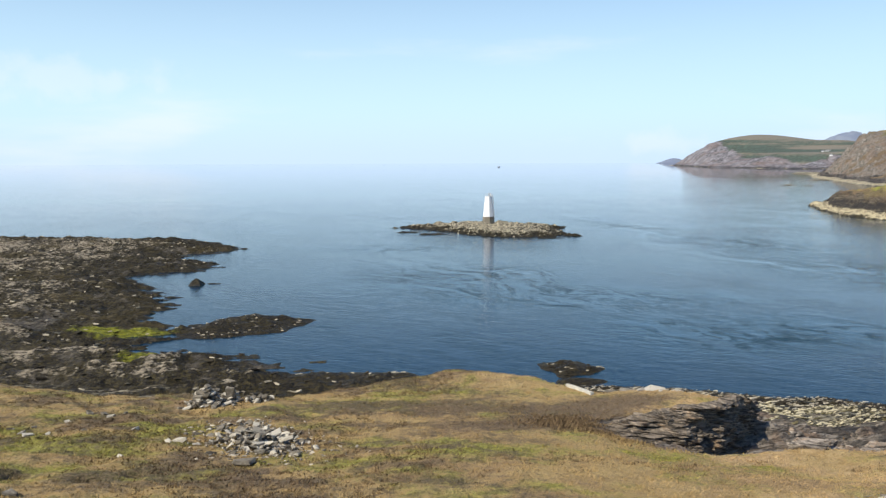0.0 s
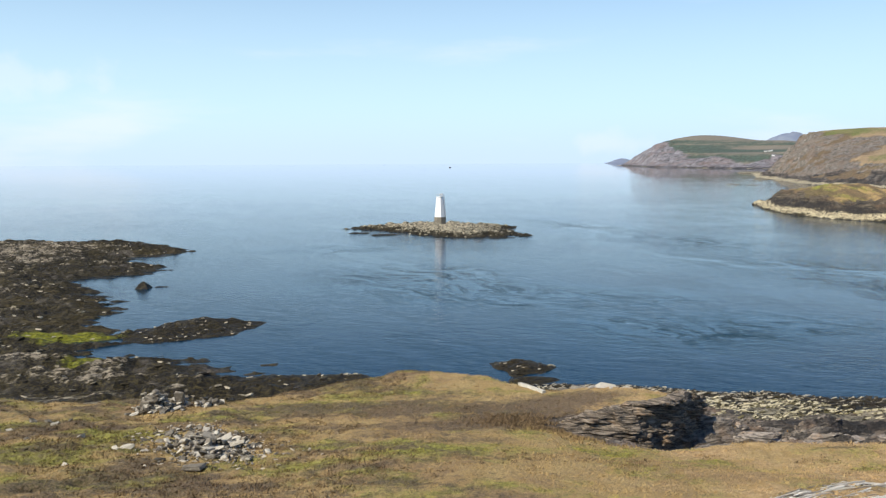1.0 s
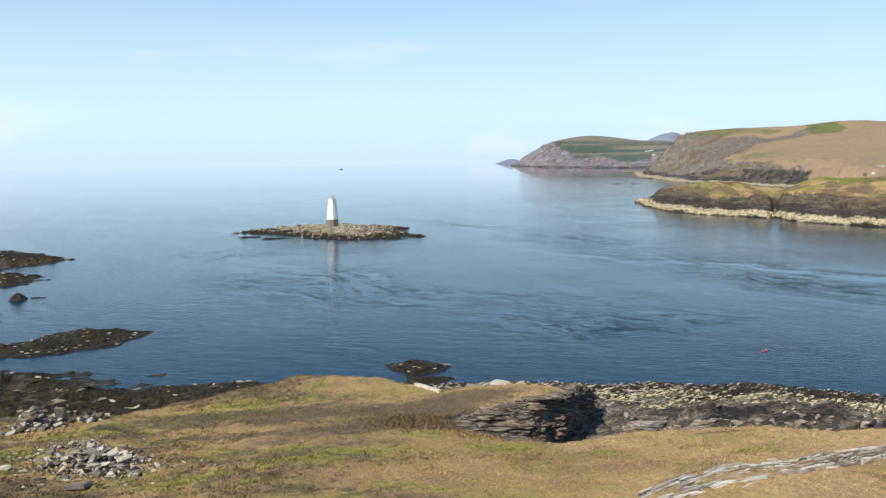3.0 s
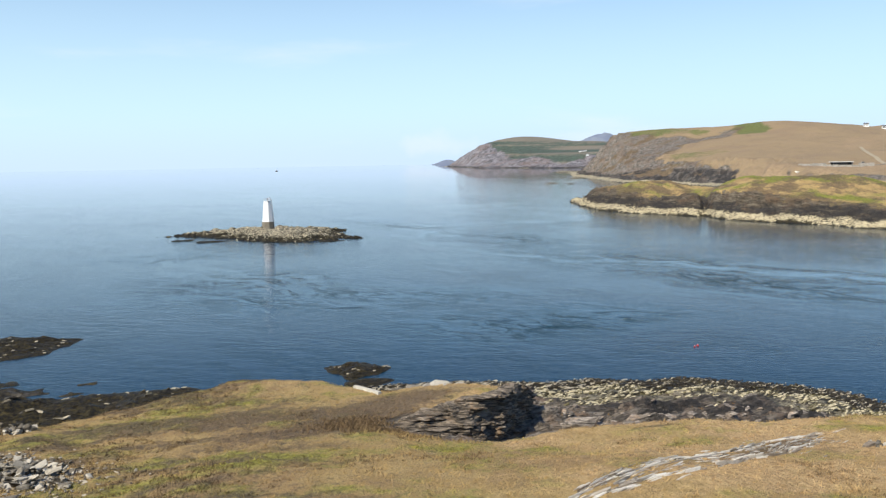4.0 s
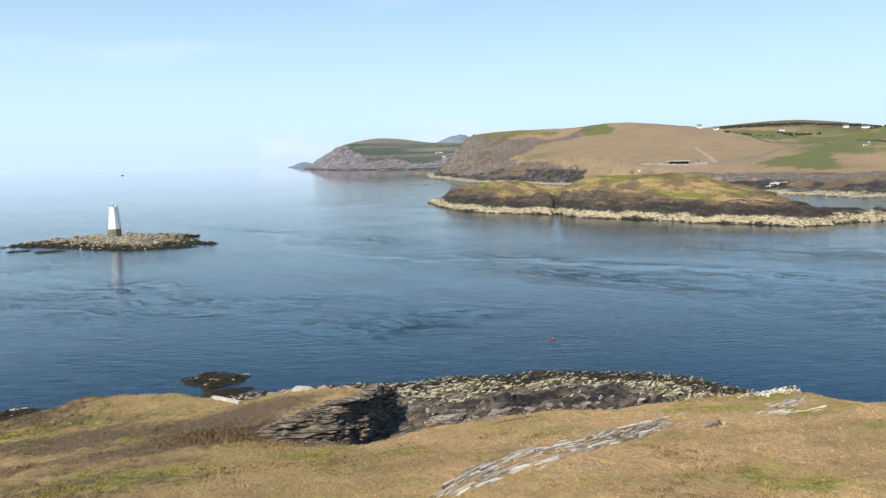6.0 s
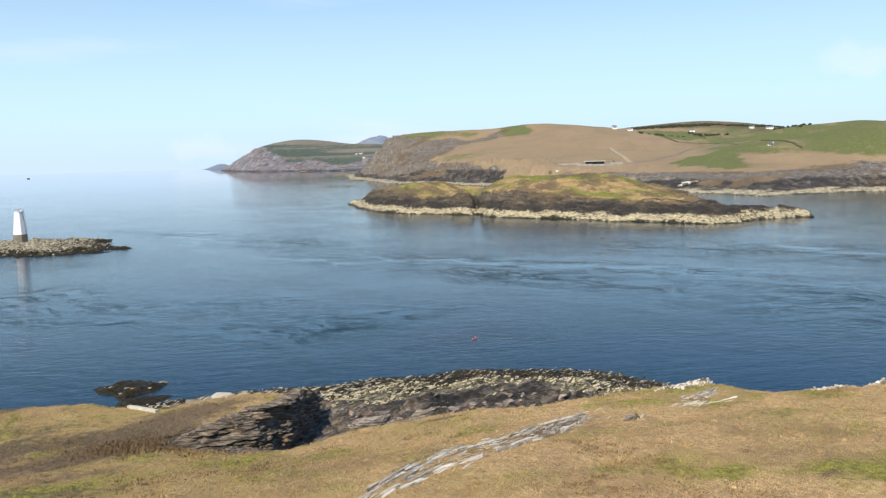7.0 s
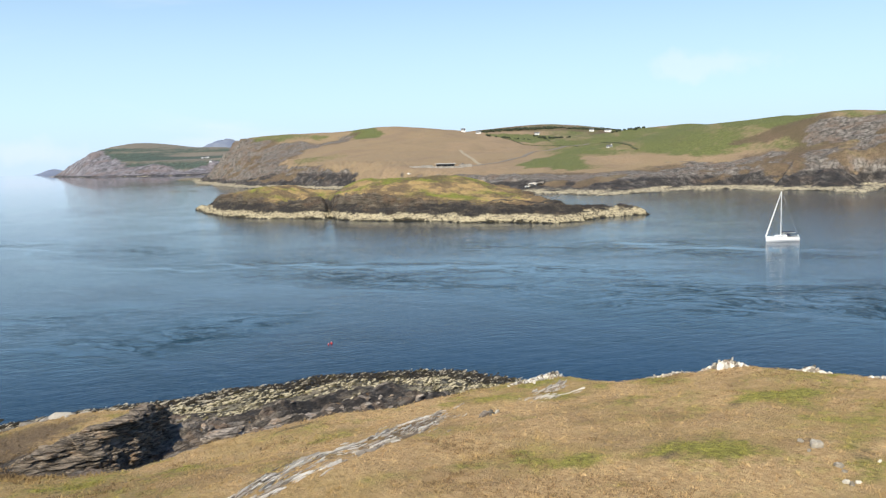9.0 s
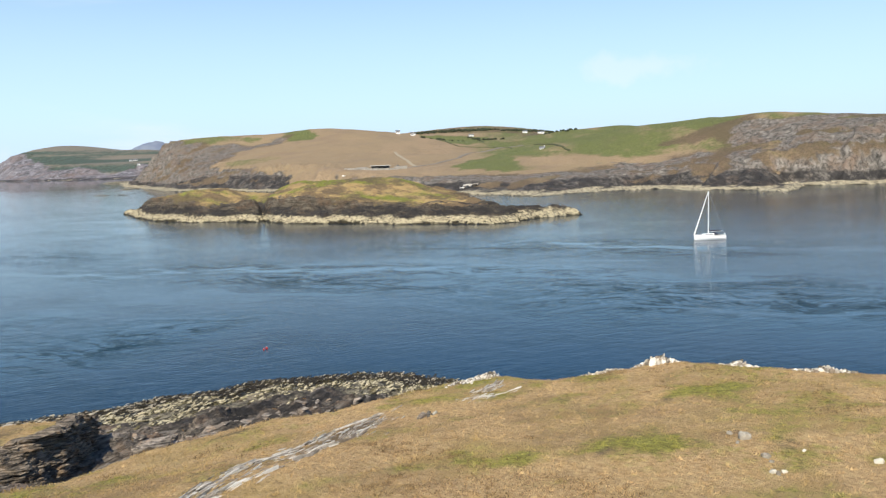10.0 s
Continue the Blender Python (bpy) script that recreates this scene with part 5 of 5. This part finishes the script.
for i in range(8):
    a, b = [radians(45 * (i + k) + 22.5) for k in (0, 1)]
    bm = bmesh.new()
    rod(bm, (1.45 * math.cos(a), 1.45 * math.sin(a), 8.8), (1.45 * math.cos(a), 1.45 * math.sin(a), 9.7), 0.035, 6)
    rod(bm, (1.45 * math.cos(a), 1.45 * math.sin(a), 9.7), (1.45 * math.cos(b), 1.45 * math.sin(b), 9.7), 0.03, 6)
    part("post", bm, STEEL, rail)
ladder = thing("ladder", Matrix(), "", "")
ladder.parent = beacon
for s in (-0.25, 0.25):
    bm = bmesh.new()
    rod(bm, (2.2, -1.1 + s, 0.6), (1.5, -0.7 + s, 9.6), 0.10, 6)
    part("stile", bm, STEEL, ladder)
for i in range(18):
    k = i / 18
    x, y, z = 2.2 - 0.68 * k, -1.1 + 0.4 * k, 0.8 + 8.4 * k
    bm = bmesh.new()
    rod(bm, (x, y - 0.25, z), (x, y + 0.25, z), 0.06, 6)
    part("rung", bm, STEEL, ladder)

# ---- sailing yacht ----
GELCOAT = paint("white_gelcoat", (0.85, 0.85, 0.84), 0.25, 0.03)
CANVAS = paint("navy_canvas", (0.02, 0.028, 0.06), 0.85, 0.2)
ALLOY = paint("white_painted_alloy", (0.78, 0.78, 0.77), 0.4, 0.04)
SAIL = paint("furled_sailcloth", (0.82, 0.82, 0.80), 0.8, 0.05)
DECK = paint("pale_deck", (0.70, 0.69, 0.65), 0.7, 0.06)
DARK_GLASS = paint("dark_glass", (0.02, 0.022, 0.025), 0.1, 0.1)
bow, stern = Vector((227.5, 124.9, 0)), Vector((234.0, 118.4, 0))
heading = math.degrees(math.atan2(bow.y - stern.y, bow.x - stern.x))
yacht = thing("sailing_yacht", pose(*((bow + stern) / 2), 0, 0, heading), "white sailing yacht motoring with furled sails", "yacht")
LENGTH = (bow - stern).length
bm = bmesh.new()
rings = []
for i in range(13):
    k = i / 12
    x = LENGTH * (k - 0.5)
    half = 1.5 * (0.72 + 0.28 * math.sin(min(k / 0.45, 1) * math.pi / 2)) * (1 - max(0, (k - 0.42) / 0.58) ** 2.2) + 0.03
    top = 1.2 + 0.35 * k ** 2
    rings.append([bm.verts.new((x + 0.35 * (k - 0.5) * (z / top) * k, side * half * w, z)) for side, w, z in
                  ((-1, 1.0, top), (-1, 0.97, 0.45), (-1, 0.72, -0.15), (0, 0, -0.5), (1, 0.72, -0.15), (1, 0.97, 0.45), (1, 1.0, top))])
for a, b in zip(rings, rings[1:]):
    for j in range(6):
        bm.faces.new((a[j], a[j + 1], b[j + 1], b[j]))
bm.faces.new(rings[0][::-1]), bm.faces.new(rings[-1])
bmesh.ops.recalc_face_normals(bm, faces=bm.faces[:])
part("hull", bm, GELCOAT, yacht)
bm = bmesh.new()
deck = []
for i in range(13):
    k = i / 12
    half = 1.5 * (0.72 + 0.28 * math.sin(min(k / 0.45, 1) * math.pi / 2)) * (1 - max(0, (k - 0.42) / 0.58) ** 2.2) - 0.02
    z = 1.2 + 0.35 * k ** 2 - 0.04
    x = LENGTH * (k - 0.5) + 0.35 * (k - 0.5) * k
    deck.append([bm.verts.new((x, s * max(half, 0.01), z)) for s in (-1, 1)])
for a, b in zip(deck, deck[1:]):
    bm.faces.new((a[0], a[1], b[1], b[0]))
bmesh.ops.solidify(bm, geom=bm.faces[:], thickness=0.04)
part("deck", bm, DECK, yacht)
bm = bmesh.new()
for v in box(bm, 0.6, 0, 1.5, 3.6, 1.7, 0.6):
    if v.co.z > 1.5:
        v.co.y *= 0.8
        v.co.x = 0.6 + (v.co.x - 0.6) * (0.78 if v.co.x > 0.6 else 1.0)
bmesh.ops.bevel(bm, geom=bm.edges[:], offset=0.08, segments=2, affect="EDGES")
cabin = part("coachroof", bm, GELCOAT, yacht)
for s in (-1, 1):
    bm = bmesh.new()
    box(bm, 0.5, s * 0.785, 1.55, 2.4, 0.04, 0.16)
    part("window", bm, DARK_GLASS, cabin)
bm = bmesh.new()
for v in box(bm, -1.6, 0, 1.75, 1.3, 1.8, 0.75):
    if v.co.z > 1.75:
        v.co.y *= 0.75
        v.co.x = -1.6 + (v.co.x + 1.6) * 0.6
bmesh.ops.bevel(bm, geom=bm.edges[:], offset=0.12, segments=2, affect="EDGES")
part("sprayhood", bm, CANVAS, yacht, "dark blue canvas sprayhood")
bm = bmesh.new()
rod(bm, (0.45, 0, 1.2), (0.35, 0, 14.4), 0.15, 10, 0.11)
mast = part("mast", bm, ALLOY, yacht, "white alloy mast")
for z in (5.2, 9.2):
    bm = bmesh.new()
    rod(bm, (0.4, -1.0, z), (0.4, 1.0, z), 0.04, 6)
    part("spreader", bm, ALLOY, mast)
bm = bmesh.new()
rod(bm, (0.3, 0, 2.35), (-3.6, 0, 2.45), 0.08, 8)
boom = part("boom", bm, ALLOY, yacht)
bm = bmesh.new()
rod(bm, (0.25, 0, 2.62), (-3.4, 0, 2.62), 0.24, 10, 0.15)
part("sail_cover", bm, CANVAS, boom, "navy canvas cover over the stowed mainsail")
bm = bmesh.new()
rod(bm, (LENGTH / 2 + 0.05, 0, 1.5), (0.45, 0, 14.1), 0.24, 10, 0.09)
part("furled_genoa", bm, SAIL, yacht, "white furled headsail on the forestay")
for name, a, b in (("backstay", (0.3, 0, 14.3), (-LENGTH / 2 + 0.1, 0, 1.0)), ("shroud", (0.38, 0, 13.2), (0.2, 1.4, 1.1)), ("shroud", (0.38, 0, 13.2), (0.2, -1.4, 1.1))):
    bm = bmesh.new()
    rod(bm, a, b, 0.015, 5)
    part(name, bm, STEEL, yacht)
for i in range(7):
    for s in (-1, 1):
        k = 0.06 + i * 0.14
        half = 1.45 * (1 - max(0, (k - 0.42) / 0.58) ** 2.2)
        bm = bmesh.new()
        x = LENGTH * (k - 0.5)
        rod(bm, (x, s * half, 0.95 + 0.3 * k * k), (x, s * half, 1.6 + 0.3 * k * k), 0.02, 5)
        part("stanchion", bm, STEEL, yacht)
bm = bmesh.new()
box(bm, -LENGTH / 2 + 0.35, 0.6, 1.55, 0.25, 0.5, 0.6)
part("outboard_locker", bm, GELCOAT, yacht)

# ---- marker buoys ----
RED = paint("red_plastic_buoy", (0.55, 0.035, 0.03), 0.45, 0.1)
for x, y, r in ((67.3, 107.6, 0.18), (66.6, 107.3, 0.13)):
    buoy = thing("buoy", pose(x, y, 0.05), "red plastic mooring buoy afloat", "buoy", "red buoys")
    bm = bmesh.new()
    bmesh.ops.create_uvsphere(bm, u_segments=16, v_segments=10, radius=r)
    part("float", bm, RED, buoy)
    bm = bmesh.new()
    rod(bm, (0, 0, r * 0.9), (0, 0, r * 1.5), 0.05, 8)
    part("eye", bm, STEEL, buoy)

# ---- motor boat far out ----
boat = thing("motor_boat", pose(178, 2700, 0, 0, 0, 20), "small dark boat far out at sea", "boat")
bm = bmesh.new()
for v in box(bm, 0, 0, 0.7, 8, 2.6, 1.8):
    if v.co.x > 0:
        v.co.y *= 0.2
        v.co.z += 0.4 if v.co.z > 0.7 else 0
part("hull", bm, paint("dark_hull", (0.08, 0.09, 0.12), 0.5), boat)
bm = bmesh.new()
for v in box(bm, -0.6, 0, 2.5, 2.6, 1.8, 1.9):
    if v.co.z > 2.5:
        v.co.x *= 0.8
part("wheelhouse", bm, GELCOAT, boat)

# ---- fallen beam on the crest ----
BEAM = paint("bleached_timber", (0.62, 0.58, 0.48), 0.85, 0.15)
a, b = Vector((10.3, 68.5, headland_z(10.3, 68.5) + 0.15)), Vector((11.85, 65.3, headland_z(11.85, 65.3) + 0.13))
bm = bmesh.new()
m = Matrix.Translation((a + b) / 2) @ (b - a).to_track_quat("X", "Z").to_matrix().to_4x4()
box(bm, 0, 0, 0, (b - a).length, 0.30, 0.22)
bmesh.ops.subdivide_edges(bm, edges=bm.edges[:], cuts=4, use_grid_fill=True)
for v in bm.verts:
    v.co += 0.05 * noise.noise_vector(v.co * 2.5)
bm.transform(m)
me = bpy.data.meshes.new("fallen_beam")
bm.to_mesh(me), bm.free()
me.materials.append(BEAM)
tagged(new("fallen_beam", me), "bleached squared timber lying on the turf crest", "beam")

# ---- buildings across the sound ----
STONE_WALL = paint("grey_stone_walling", (0.40, 0.37, 0.32), 0.9, 0.25, scale=0.8)
ROOF_PALE = paint("pale_roof_sheet", (0.62, 0.60, 0.56), 0.7, 0.1, scale=0.5)
ROOF_SLATE = paint("slate_roof", (0.14, 0.145, 0.16), 0.7, 0.15, scale=0.8)
ROOF_TILE = paint("red_brown_roof", (0.30, 0.15, 0.08), 0.8, 0.15, scale=0.8)
RENDER = paint("white_render", (0.82, 0.81, 0.78), 0.8, 0.06, scale=0.6)


def coast_z(x, y):
    return float(coast(np.array([[float(x)]]), np.array([[float(y)]]))[0][0, 0])


facing = math.degrees(math.atan2(-15, 16))
cx0, cy0 = 506, 596
cafe = thing("cafe", pose(cx0, cy0, coast_z(cx0, cy0), 0, 0, facing), "low glass-fronted cafe with a pale flat roof", "building")
bm = bmesh.new()
box(bm, 0, 3.6, 1.2, 17, 5.0, 4.6)
box(bm, -8.3, 0.9, 1.2, 0.5, 0.6, 4.6), box(bm, 8.3, 0.9, 1.2, 0.5, 0.6, 4.6)
part("wall", bm, STONE_WALL, cafe)
bm = bmesh.new()
box(bm, 0, 2.2, 3.75, 19, 9.5, 0.45)
part("roof", bm, ROOF_PALE, cafe, "pale overhanging flat roof")
for i in range(8):
    window = part("window", bmesh.new(), DARK_GLASS, cafe)
    bm = bmesh.new()
    box(bm, -7 + 2 * i, 0.98, 1.75, 1.86, 0.06, 2.9)
    bm.to_mesh(window.data), bm.free()
    bm = bmesh.new()
    box(bm, -6 + 2 * i, 0.95, 1.75, 0.14, 0.12, 3.0)
    part("mullion", bm, STEEL, window)
for u, v, length, turn, high in ((-22, -4, 22, 3, 1.6), (-12, -7, 20, -4, 1.3), (6, -8, 22, 2, 1.4), (19, -2, 12, 10, 2.6), (16, 5, 9, 80, 3.0), (-17, 2, 10, 10, 1.8)):
    c, s = math.cos(radians(facing)), math.sin(radians(facing))
    x, y = cx0 + c * u - s * v, cy0 + s * u + c * v
    bm = bmesh.new()
    box(bm, 0, 0, 0, length, 0.8, high + 3)
    bmesh.ops.subdivide_edges(bm, edges=bm.edges[:], cuts=5, use_grid_fill=True)
    for vert in bm.verts:
        vert.co += 0.15 * noise.noise_vector(vert.co * 0.7 + Vector((u, v, 0)))
    me = bpy.data.meshes.new("terrace_wall")
    bm.to_mesh(me), bm.free()
    me.materials.append(STONE_WALL)
    ob = tagged(new("terrace_wall", me), "rough grey stone wall beside the cafe", "wall", "terrace walls")
    ob.matrix_world = pose(x, y, coast_z(x, y) + high / 2 - 1.3, 0, 0, facing + turn)


def cottage(x, y, ground, length, width, high, turn, roof, label):
    house = thing("cottage", pose(x, y, ground, 0, 0, turn), label, "house", "far cottages")
    bm = bmesh.new()
    box(bm, 0, 0, high / 2 - 1.5, length, width, high + 3)
    part("wall", bm, RENDER, house)
    bm = bmesh.new()
    ends = []
    for x_ in (-length / 2 - 0.3, length / 2 + 0.3):
        ends.append([bm.verts.new((x_, -width / 2 - 0.4, high)), bm.verts.new((x_, 0, high + width * 0.42)), bm.verts.new((x_, width / 2 + 0.4, high))])
    p, q = ends
    for f in ((p[0], p[1], q[1], q[0]), (p[1], p[2], q[2], q[1]), (p[2], p[0], q[0], q[2]), (p[0], p[2], p[1]), (q[0], q[1], q[2])):
        bm.faces.new(f)
    bmesh.ops.recalc_face_normals(bm, faces=bm.faces[:])
    top = part("roof", bm, roof, house)
    bm = bmesh.new()
    box(bm, length / 2 - 0.6, 0, high + width * 0.42, 0.7, 0.7, 1.6)
    part("chimney", bm, RENDER, top)
    for u in (-length * 0.3, 0.0, length * 0.3):
        bm = bmesh.new()
        box(bm, u, -width / 2 - 0.02, high * 0.6, 1.0, 0.1, 1.2)
        part("window", bm, DARK_GLASS, house)


for x, y, length, turn in ((1372, 1142, 14, -45), (1398, 1120, 20, -40), (1425, 1102, 16, -50), (1440, 1085, 18, -45), (838, 943, 9, -40), (855, 930, 6, -40), (1246, 1353, 16, -40), (1255, 1187, 14, -45)):
    cottage(x, y, coast_z(x, y) + 0.3, length * 0.7, 5.0, 3.0, turn, ROOF_SLATE, "white rendered cottage with a slate roof on the skyline")
cottage(622, 497, coast_z(622, 497), 5, 3, 1.1, -45, ROOF_SLATE, "low white cottage with a grey slate roof")
for x, y, length in ((1096, 2433, 16), (1110, 2440, 12), (1124, 2459, 20), (1045, 2269, 14)):
    z = float(far_headland(np.array([[float(x)]]), np.array([[float(y)]]))[0][0, 0])
    cottage(x, y, z, length * 0.5, 4, 2.6, -20, ROOF_SLATE, "distant white cottage on green fields")


# ---- road, track and field walls, laid on the ground ----
def ribbon(name, points, width, lift, material, label, category, high=0.0):
    dense = []
    for (ax, ay), (bx, by) in zip(points, points[1:]):
        steps = max(2, int(math.hypot(bx - ax, by - ay) / 5))
        dense += [(ax + (bx - ax) * i / steps, ay + (by - ay) * i / steps) for i in range(steps)]
    dense.append(points[-1])
    p = np.array(dense)
    t = np.gradient(p, axis=0)
    t /= np.linalg.norm(t, axis=1)[:, None]
    side = np.stack([-t[:, 1], t[:, 0]], 1) * width / 2
    bm = bmesh.new()
    rows = []
    for (x, y), (sx, sy) in zip(p, side):
        z1, z2 = coast_z(x + sx, y + sy) + lift, coast_z(x - sx, y - sy) + lift
        rows.append([bm.verts.new(v) for v in ((x + sx, y + sy, z1 - 1.2), (x + sx, y + sy, z1 + high), (x - sx, y - sy, z2 + high), (x - sx, y - sy, z2 - 1.2))])
    for a, b in zip(rows, rows[1:]):
        for j in range(3):
            bm.faces.new((a[j], a[j + 1], b[j + 1], b[j]))
    bm.faces.new(rows[0]), bm.faces.new(rows[-1][::-1])
    bmesh.ops.recalc_face_normals(bm, faces=bm.faces[:])
    me = bpy.data.meshes.new(name)
    bm.to_mesh(me), bm.free()
    me.materials.append(material)
    return tagged(new(name, me), label, category, kind="structure" if name in ("road", "track") else "")


ROAD = paint("worn_asphalt", (0.24, 0.21, 0.17), 0.9, 0.15, scale=0.3)
EARTH = paint("pale_earth_track", (0.42, 0.35, 0.24), 0.95, 0.12, scale=0.3)
HEDGE = paint("dark_field_bank", (0.13, 0.14, 0.055), 0.95, 0.3, scale=0.2)
for line in ([(851, 873), (788, 769), (841, 726)], [(607, 454), (700, 570), (841, 726)], [(863, 792), (1000, 940)], [(1000, 940), (1130, 800)]):
    ribbon("hedgerow", line, 2.0, 0.0, HEDGE, "dark hedge bank between two fields", "hedge", 0.7)
ribbon("road", [(514, 584), (535, 580), (564, 578), (606, 592), (680, 645), (762, 707), (825, 732), (870, 728)], 4.5, 0.3, ROAD, "narrow grey road across the fields", "road")
ribbon("track", [(660, 749), (600, 670), (560, 615), (537, 582)], 3.5, 0.3, EARTH, "pale worn track down the field", "track")

# dark woods and hedge trees on the far skyline
LEAF = paint("dark_summer_foliage", (0.050, 0.062, 0.028), 0.95, 0.35, scale=0.4)
crown_bank = [stone_mesh("crown", 800 + i, LEAF, 40, 0.25) for i in range(8)]
rnd = random.Random(77)
woods = []
for (ax, ay), (bx, by), k, tall in (((1270, 1375), (1310, 1290), 46, 5), ((1310, 1290), (1365, 1240), 40, 5), ((1365, 1240), (1405, 1160), 34, 4), ((1405, 1160), (1480, 1130), 22, 4), ((985, 780), (1040, 770), 12, 3), ((850, 905), (960, 900), 16, 3), ((1130, 1000), (1250, 1180), 20, 4)):
    for _ in range(k):
        f = rnd.random()
        x, y = ax + (bx - ax) * f + rnd.gauss(0, 7), ay + (by - ay) * f + rnd.gauss(0, 7)
        for _ in range(3):
            h = tall * rnd.uniform(0.5, 1.1)
            px, py = x + rnd.gauss(0, 2.2), y + rnd.gauss(0, 2.2)
            woods.append((px, py, coast_z(px, py) + h * 0.35, h * rnd.uniform(0.9, 1.6), h * rnd.uniform(0.9, 1.4), h, rnd.uniform(0, 360), rnd.gauss(0, 15)))
joined("woods", crown_bank, woods, LEAF, "dark windblown trees along the far skyline", "trees")

# white outcrop by the far shore
got = stone_mesh("pale_outcrop", 777, WHITE_STONE, 20)
for x, y, s in ((443, 424, 5.5), (447, 420, 4.0), (440, 427, 3.0), (465, 598, 3.0)):
    ob = new("boulder", got)
    ob.matrix_basis = pose(x, y, coast_z(x, y) + s * 0.2, 8, 5, x % 90) @ Matrix.Diagonal((s * 1.3, s, s * 0.6, 1))
    tagged(ob, "white boulder on the dark far shore", "boulder", "white boulders on the far shore")

# ---- dry grass and heather tufts over the headland ----
def tuft_material(name, low, high, tint=None, share=0.0):
    """Blades in the colour of the turf that they grow from, each a little lighter or darker."""
    n = Nodes(name)
    col, _ = turf_color(n, 1.0, 0.0, (0.250, 0.238, 0.044))
    if tint:
        col = n.mix(share, col, tint)
    v = n.t.nodes.new("ShaderNodeVectorMath")
    v.operation = "SCALE"
    n.put(v.inputs[0], col)
    n.put(v.inputs["Scale"], n.math("MULTIPLY_ADD", n.island(), high - low, low))
    return n.done(v.outputs[0], 0.95, Specular_IOR_Level=0.2)


def tufts(name, count, blades, tall, wide, spread, material, label, seed, near, where=None):
    rs = np.random.RandomState(seed)
    xs, ys = [], []
    got = 0
    while got < count:
        a = np.radians(rs.uniform(-33, 80, count))
        r = near[0] + (near[1] - near[0]) * rs.random_sample(count) ** 0.8
        x, y = r * np.sin(a), r * np.cos(a)
        z, t, gr, dr, he = headland_grid(x, y, 5)
        ok = (t > (0.02 if name == "bracken" else 0.5)) & (z > 6)
        if where:
            ok &= where(x, y, rs)
        xs.append(np.stack([x, y, z, gr, dr, he], 1)[ok])
        got += ok.sum()
    base = np.repeat(np.concatenate(xs)[:count], blades, 0)
    base, cover = base[:, :3], base[:, 3:]
    n = len(base)
    ang = rs.uniform(0, 2 * np.pi, n)
    off = rs.normal(0, spread, (n, 2))
    h = rs.uniform(*tall, n)
    w = rs.uniform(*wide, n)
    lean = rs.normal(0, 0.5, (n, 2)) * h[:, None] + np.array([0.25, 0.1]) * h[:, None]
    root = base + np.c_[off, np.full(n, -0.02)]
    d = np.stack([np.cos(ang), np.sin(ang), np.zeros(n)], 1) * w[:, None]
    tip = root + np.c_[lean, h]
    co = np.stack([root - d, root + d, tip], 1).reshape(-1, 3)
    me = bpy.data.meshes.new(name)
    me.vertices.add(3 * n), me.loops.add(3 * n), me.polygons.add(n)
    me.vertices.foreach_set("co", co.ravel())
    me.loops.foreach_set("vertex_index", np.arange(3 * n, dtype=np.int32))
    me.polygons.foreach_set("loop_start", np.arange(0, 3 * n, 3, dtype=np.int32))
    me.update(calc_edges=True)
    for k, key in enumerate(("green", "dry", "heath")):
        me.attributes.new(key, "FLOAT", "POINT").data.foreach_set("value", np.repeat(cover[:, k], 3).astype(np.float32))
    me.materials.append(material)
    return tagged(new(name, me), label, "grass", kind="stuff")


STRAW = tuft_material("dry_grass_blades", 0.78, 1.2)
BRACKEN = tuft_material("brown_bracken_fronds", 0.6, 1.3, (0.15, 0.10, 0.05), 0.6)
HEATHER = tuft_material("brown_heather_sprigs", 0.6, 1.1, (0.13, 0.085, 0.05), 0.65)
tufts("grass", 70000, 5, (0.02, 0.06), (0.015, 0.045), 0.16, STRAW, "short dry grass tufts on the headland", 91, (28, 80))
tufts("tussocks", 3500, 10, (0.05, 0.16), (0.02, 0.05), 0.14, STRAW, "coarser grass tussocks on the headland", 94, (28, 80))
slope_at = lambda x, y, rs: (np.exp(-((x - 10.5) / 3.5) ** 2 - ((y - 54.5) / 2.2) ** 2) > rs.random_sample(len(x)))
tufts("bracken", 900, 7, (0.08, 0.24), (0.03, 0.06), 0.22, BRACKEN, "brown bracken and heather at the gully head", 93, (50, 62), slope_at)
heath_at = lambda x, y, rs: (fbm(x / 6, y / 6, 95, 3) + 0.6 * fbm(x / 1.2, y / 1.2, 96, 2) > 0.30 - 0.22 * smooth(-x, -12, 5))
tufts("heather", 6000, 6, (0.05, 0.15), (0.03, 0.06), 0.12, HEATHER, "low brown heather sprigs in the turf", 92, (28, 80), heath_at)
